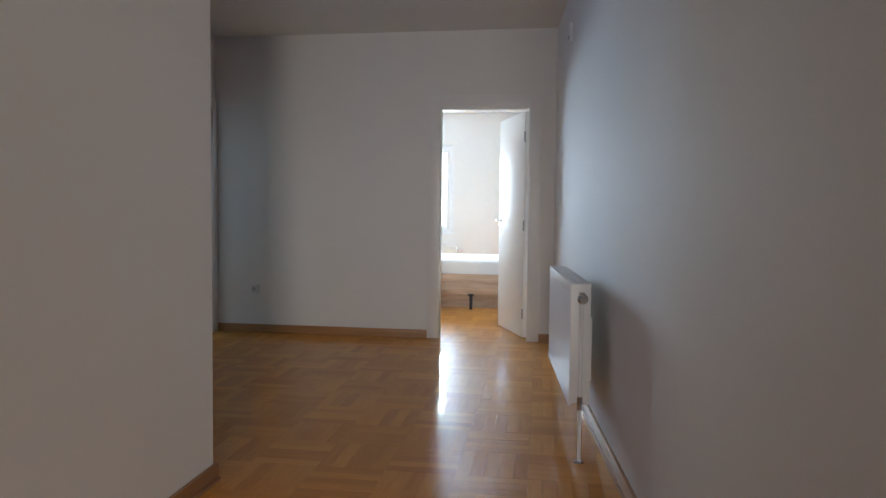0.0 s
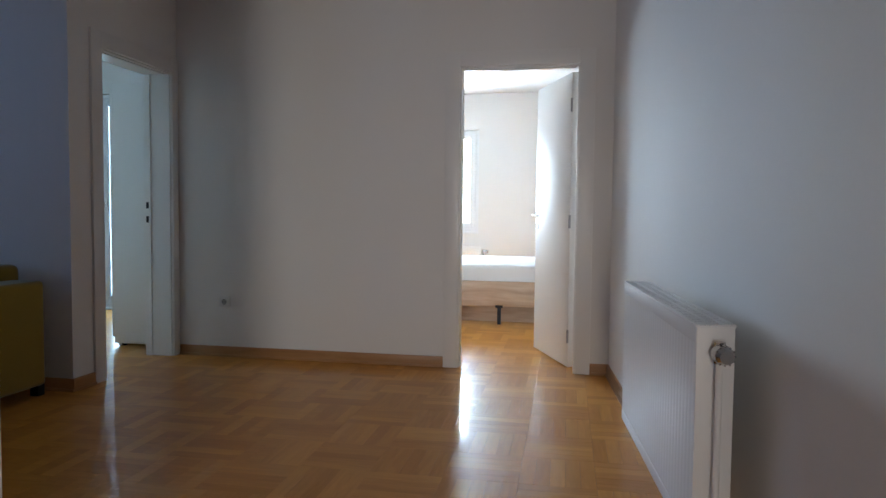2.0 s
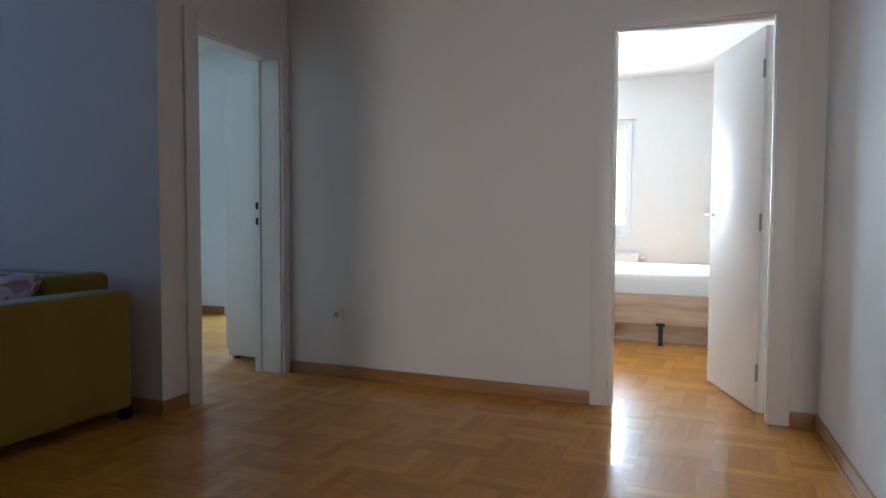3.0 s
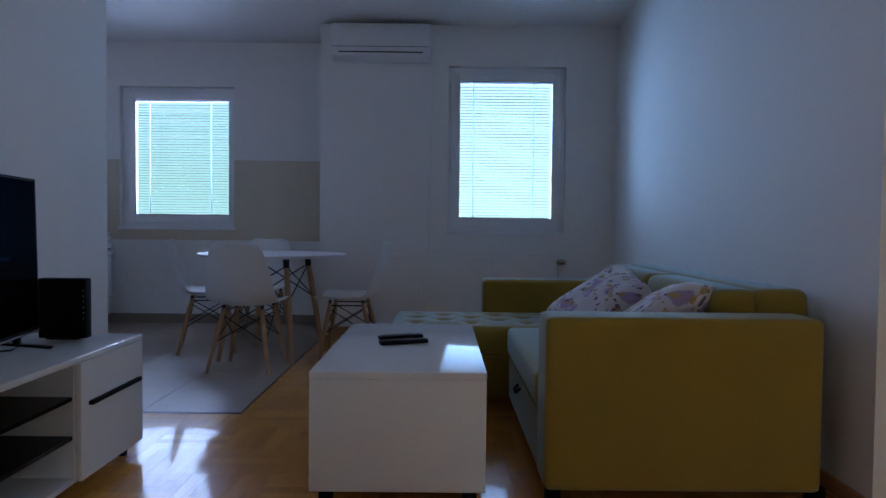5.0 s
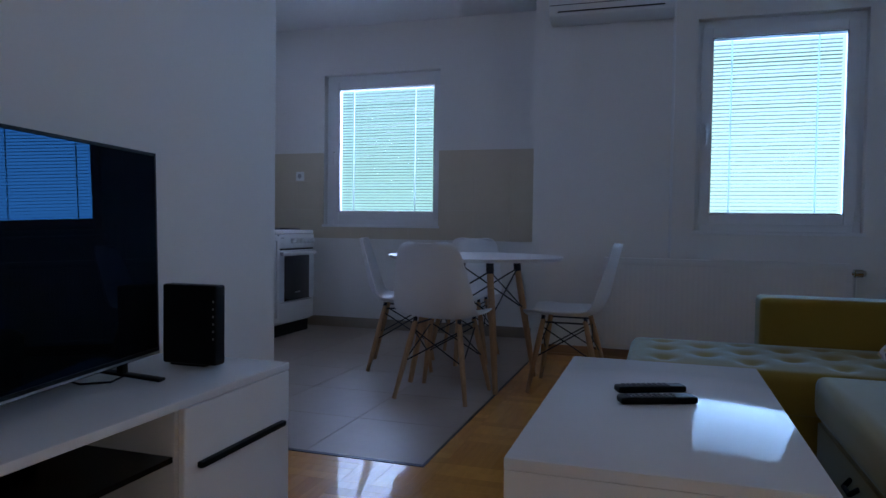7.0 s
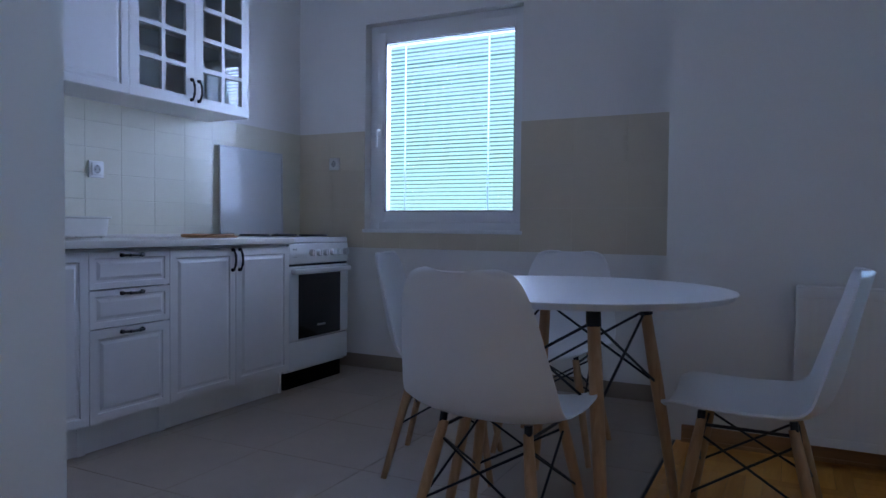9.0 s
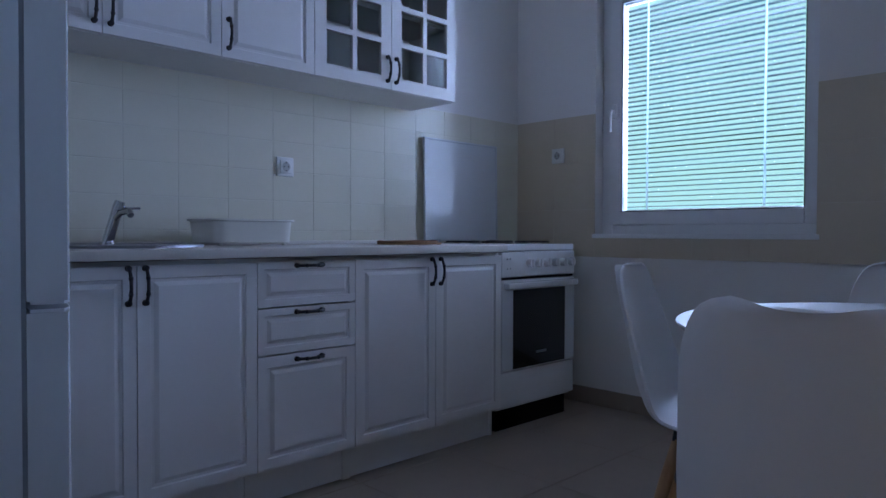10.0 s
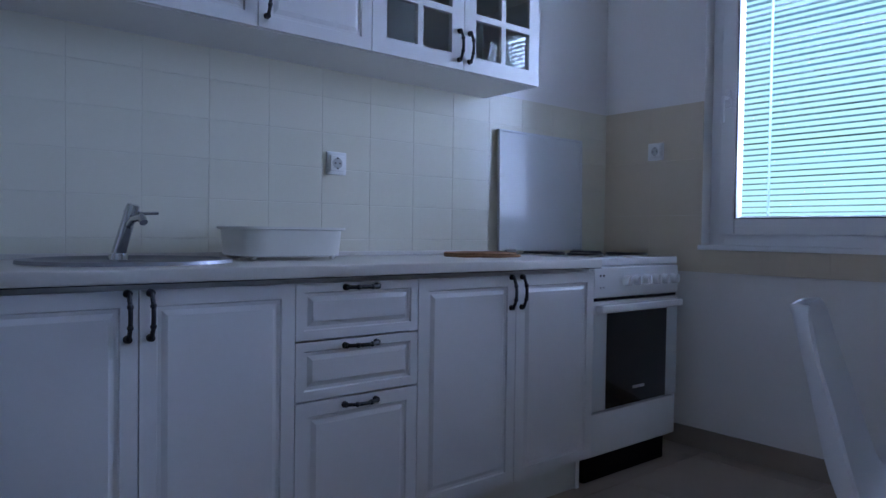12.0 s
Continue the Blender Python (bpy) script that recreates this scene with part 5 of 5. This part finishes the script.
part("plinth", one(-0.22, -0.204, 0.0185, 1.1815, 0.001, 0.059), DOORWHITE, o)
for y in (0.002, 0.602):
    dr = part("door", one(-0.2605, -0.2425, y, y + 0.596, 0.07, 1.998, bevel=0.002), DOORWHITE, o)
    bm = bmesh.new()
    a = y + (0.55 if y < 0.3 else 0.046)
    bent(bm, [(-0.2605, a, 0.95), (-0.285, a, 0.955), (-0.285, a, 1.085), (-0.2605, a, 1.09)], 0.005)
    part("handle", bm, CHROME, dr, "slim chrome bar handle")
for x in (-0.19, 0.21):
    for y in (0.05, 1.15):
        bm = bmesh.new()
        tube(bm, (x, y, 0), (x, y, 0.06), 0.02)
        part("foot", bm, BLACK, o)

# ---- floor pieces ----


def inside(x, y):
    """Whether a parquet block lies in one of the wooden floored rooms."""
    return ((-1.3 < x < 1.0 and -1.7 < y < 5.9) or (-4.1 < x < 0 and 1.3 < y < 4.8) or (-6.5 < x < -1 and 2.1 < y < 4.85)
            or (-2.7 < x < 0.6 and 4.4 < y < 5.9) or (-2.7 < x < 2.3 and 5.7 < y < 10.6) or (-7.1 < x < -2.5 and 4.7 < y < 7.7))


B, S = 0.30, 5          # block side and strips in a block
W = B / S
strip = finish("plank", one(-B / 2 + 0.0004, B / 2 - 0.0004, -W / 2 + 0.0004, W / 2 - 0.0004, -0.012, 0.0), PARQ_O, 0)
rest = bmesh.new()
rnd = random.Random(7)
count = 0
for i in range(-25, 10):
    for j in range(-6, 37):
        cx, cy = i * B + 0.12, j * B + 0.05
        if not inside(cx, cy):
            continue
        turn = (i + j) % 2
        for k in range(S):
            o = (k - (S - 1) / 2) * W
            x, y = (cx, cy + o) if not turn else (cx + o, cy)
            hx, hy = (B / 2 - 0.0004, W / 2 - 0.0004) if not turn else (W / 2 - 0.0004, B / 2 - 0.0004)
            x0, x1, y0, y1 = x - hx, x + hx, y - hy, y + hy
            if x0 < TX and y0 < TY:
                # cut the strips along the tiled floor
                if x1 > TX + 0.004:
                    box(rest, max(x0, TX + 0.002), x1, y0, y1, -0.012, 0.0)
                if y1 > TY + 0.004:
                    box(rest, x0, min(x1, TX + 0.002), max(y0, TY + 0.002), y1, -0.012, 0.0)
                continue
            m = Matrix.Translation((x, y, rnd.uniform(-0.0002, 0.0))) @ Matrix.Rotation(radians(90) if turn else 0, 4, "Z")
            m = m @ Matrix.Rotation(rnd.uniform(-0.0012, 0.0012), 4, "X") @ Matrix.Rotation(rnd.uniform(-0.0006, 0.0006), 4, "Y")
            if count < 300 and -1.1 < x < 0.45 and 2.4 < y < 5.7:
                count += 1
                ob = new("plank", strip)
                ob.parent, ob.matrix_basis = parquet, m
            else:
                v = [rest.verts.new(m @ Vector((sx * (B / 2 - 0.0004), sy * (W / 2 - 0.0004), z))) for z in (-0.012, 0) for sx, sy in ((-1, -1), (1, -1), (1, 1), (-1, 1))]
                for f in ((4, 5, 6, 7), (0, 1, 5, 4), (1, 2, 6, 5), (2, 3, 7, 6), (3, 0, 4, 7)):
                    rest.faces.new([v[q] for q in f])
bm = rest
me = bpy.data.meshes.new("planks")
bm.to_mesh(me)
bm.free()
me.materials.append(PARQ_I)
ob = new("planks", me)
ob.parent = parquet
tagged(ob, "honey-coloured glossy parquet strips", kind="stuff")

T = 0.50
tile_mesh = finish("tile", one(-T / 2 + 0.0012, T / 2 - 0.0012, -T / 2 + 0.0012, T / 2 - 0.0012, -0.012, 0.0, bevel=0.0008, seg=1), TILE_F, 0)
for i in range(7):
    for j in range(6):
        x1, y1 = TX - 0.025 - i * T, TY - 0.012 - j * T
        ob = new("tile", tile_mesh)
        ob.parent = tiles
        ob.location = (x1 - T / 2, y1 - T / 2, rnd.uniform(-0.0003, 0.0))
part("grout", one(KX, TX - 0.002, KY, TY - 0.002, -0.013, -0.002), GROUT, tiles)
part("edge_strip", one(TX - 0.022, TX - 0.001, 1.49, TY + 0.0, -0.01, 0.002), BLACKIRON, tiles, "thin dark metal edging strip")
part("edge_strip", one(LX + 0.02, TX - 0.024, TY - 0.008, TY + 0.001, -0.01, 0.0015), BLACKIRON, tiles, "thin dark metal edging strip")

# wall tiles over the worktop, 0.20 by 0.125, and plain beige ones on the window wall
tw, th = 0.203, 0.126
wt = finish("tile", one(-tw / 2 + 0.0005, tw / 2 - 0.0005, 0, 0.007, -th / 2 + 0.0005, th / 2 - 0.0005, bevel=0.001, seg=1), TILE_W, 0)
splash = tagged(new("splashback"), "cream glazed rectangular wall tiles behind the worktop", "wall tiles", kind="structure")
for i in range(18):
    x = KX + 0.006 + tw / 2 + i * tw
    if x > -3.45:
        break
    for j in range(6):
        ob = new("tile", wt)
        ob.parent, ob.location = splash, (x, KY + 0.001, 0.80 + th / 2 + j * th)
        ob.rotation_euler = (rnd.uniform(-0.002, 0.002), 0, rnd.uniform(-0.002, 0.002))
part("grout", one(KX, -3.45, KY, KY + 0.0068, 0.79, 1.557), surface("wall_grout", (0.76, 0.74, 0.65), 0.6), splash)
side = tagged(new("splashback_window"), "plain beige wall tiles round the kitchen window", "wall tiles", kind="structure")
for y0, y1, z0, z1, n in ((KY + 0.008, 0.165, 0.795, 1.557, 2), (1.255, 2.18, 0.795, 1.557, 3), (0.165, 1.255, 0.795, 0.915, 4)):
    for k in range(n):
        a, b = y0 + (y1 - y0) * k / n, y0 + (y1 - y0) * (k + 1) / n
        for lo, hi in (((z0, z0 + (z1 - z0) / 3), (z0 + (z1 - z0) / 3, z0 + 2 * (z1 - z0) / 3), (z0 + 2 * (z1 - z0) / 3, z1)) if z1 > 1 else ((z0, z1),)):
            part("tile", one(KX, KX + 0.008, a + 0.0004, b - 0.0004, lo + 0.0004, hi - 0.0004), TILE_B, side, smooth=0)
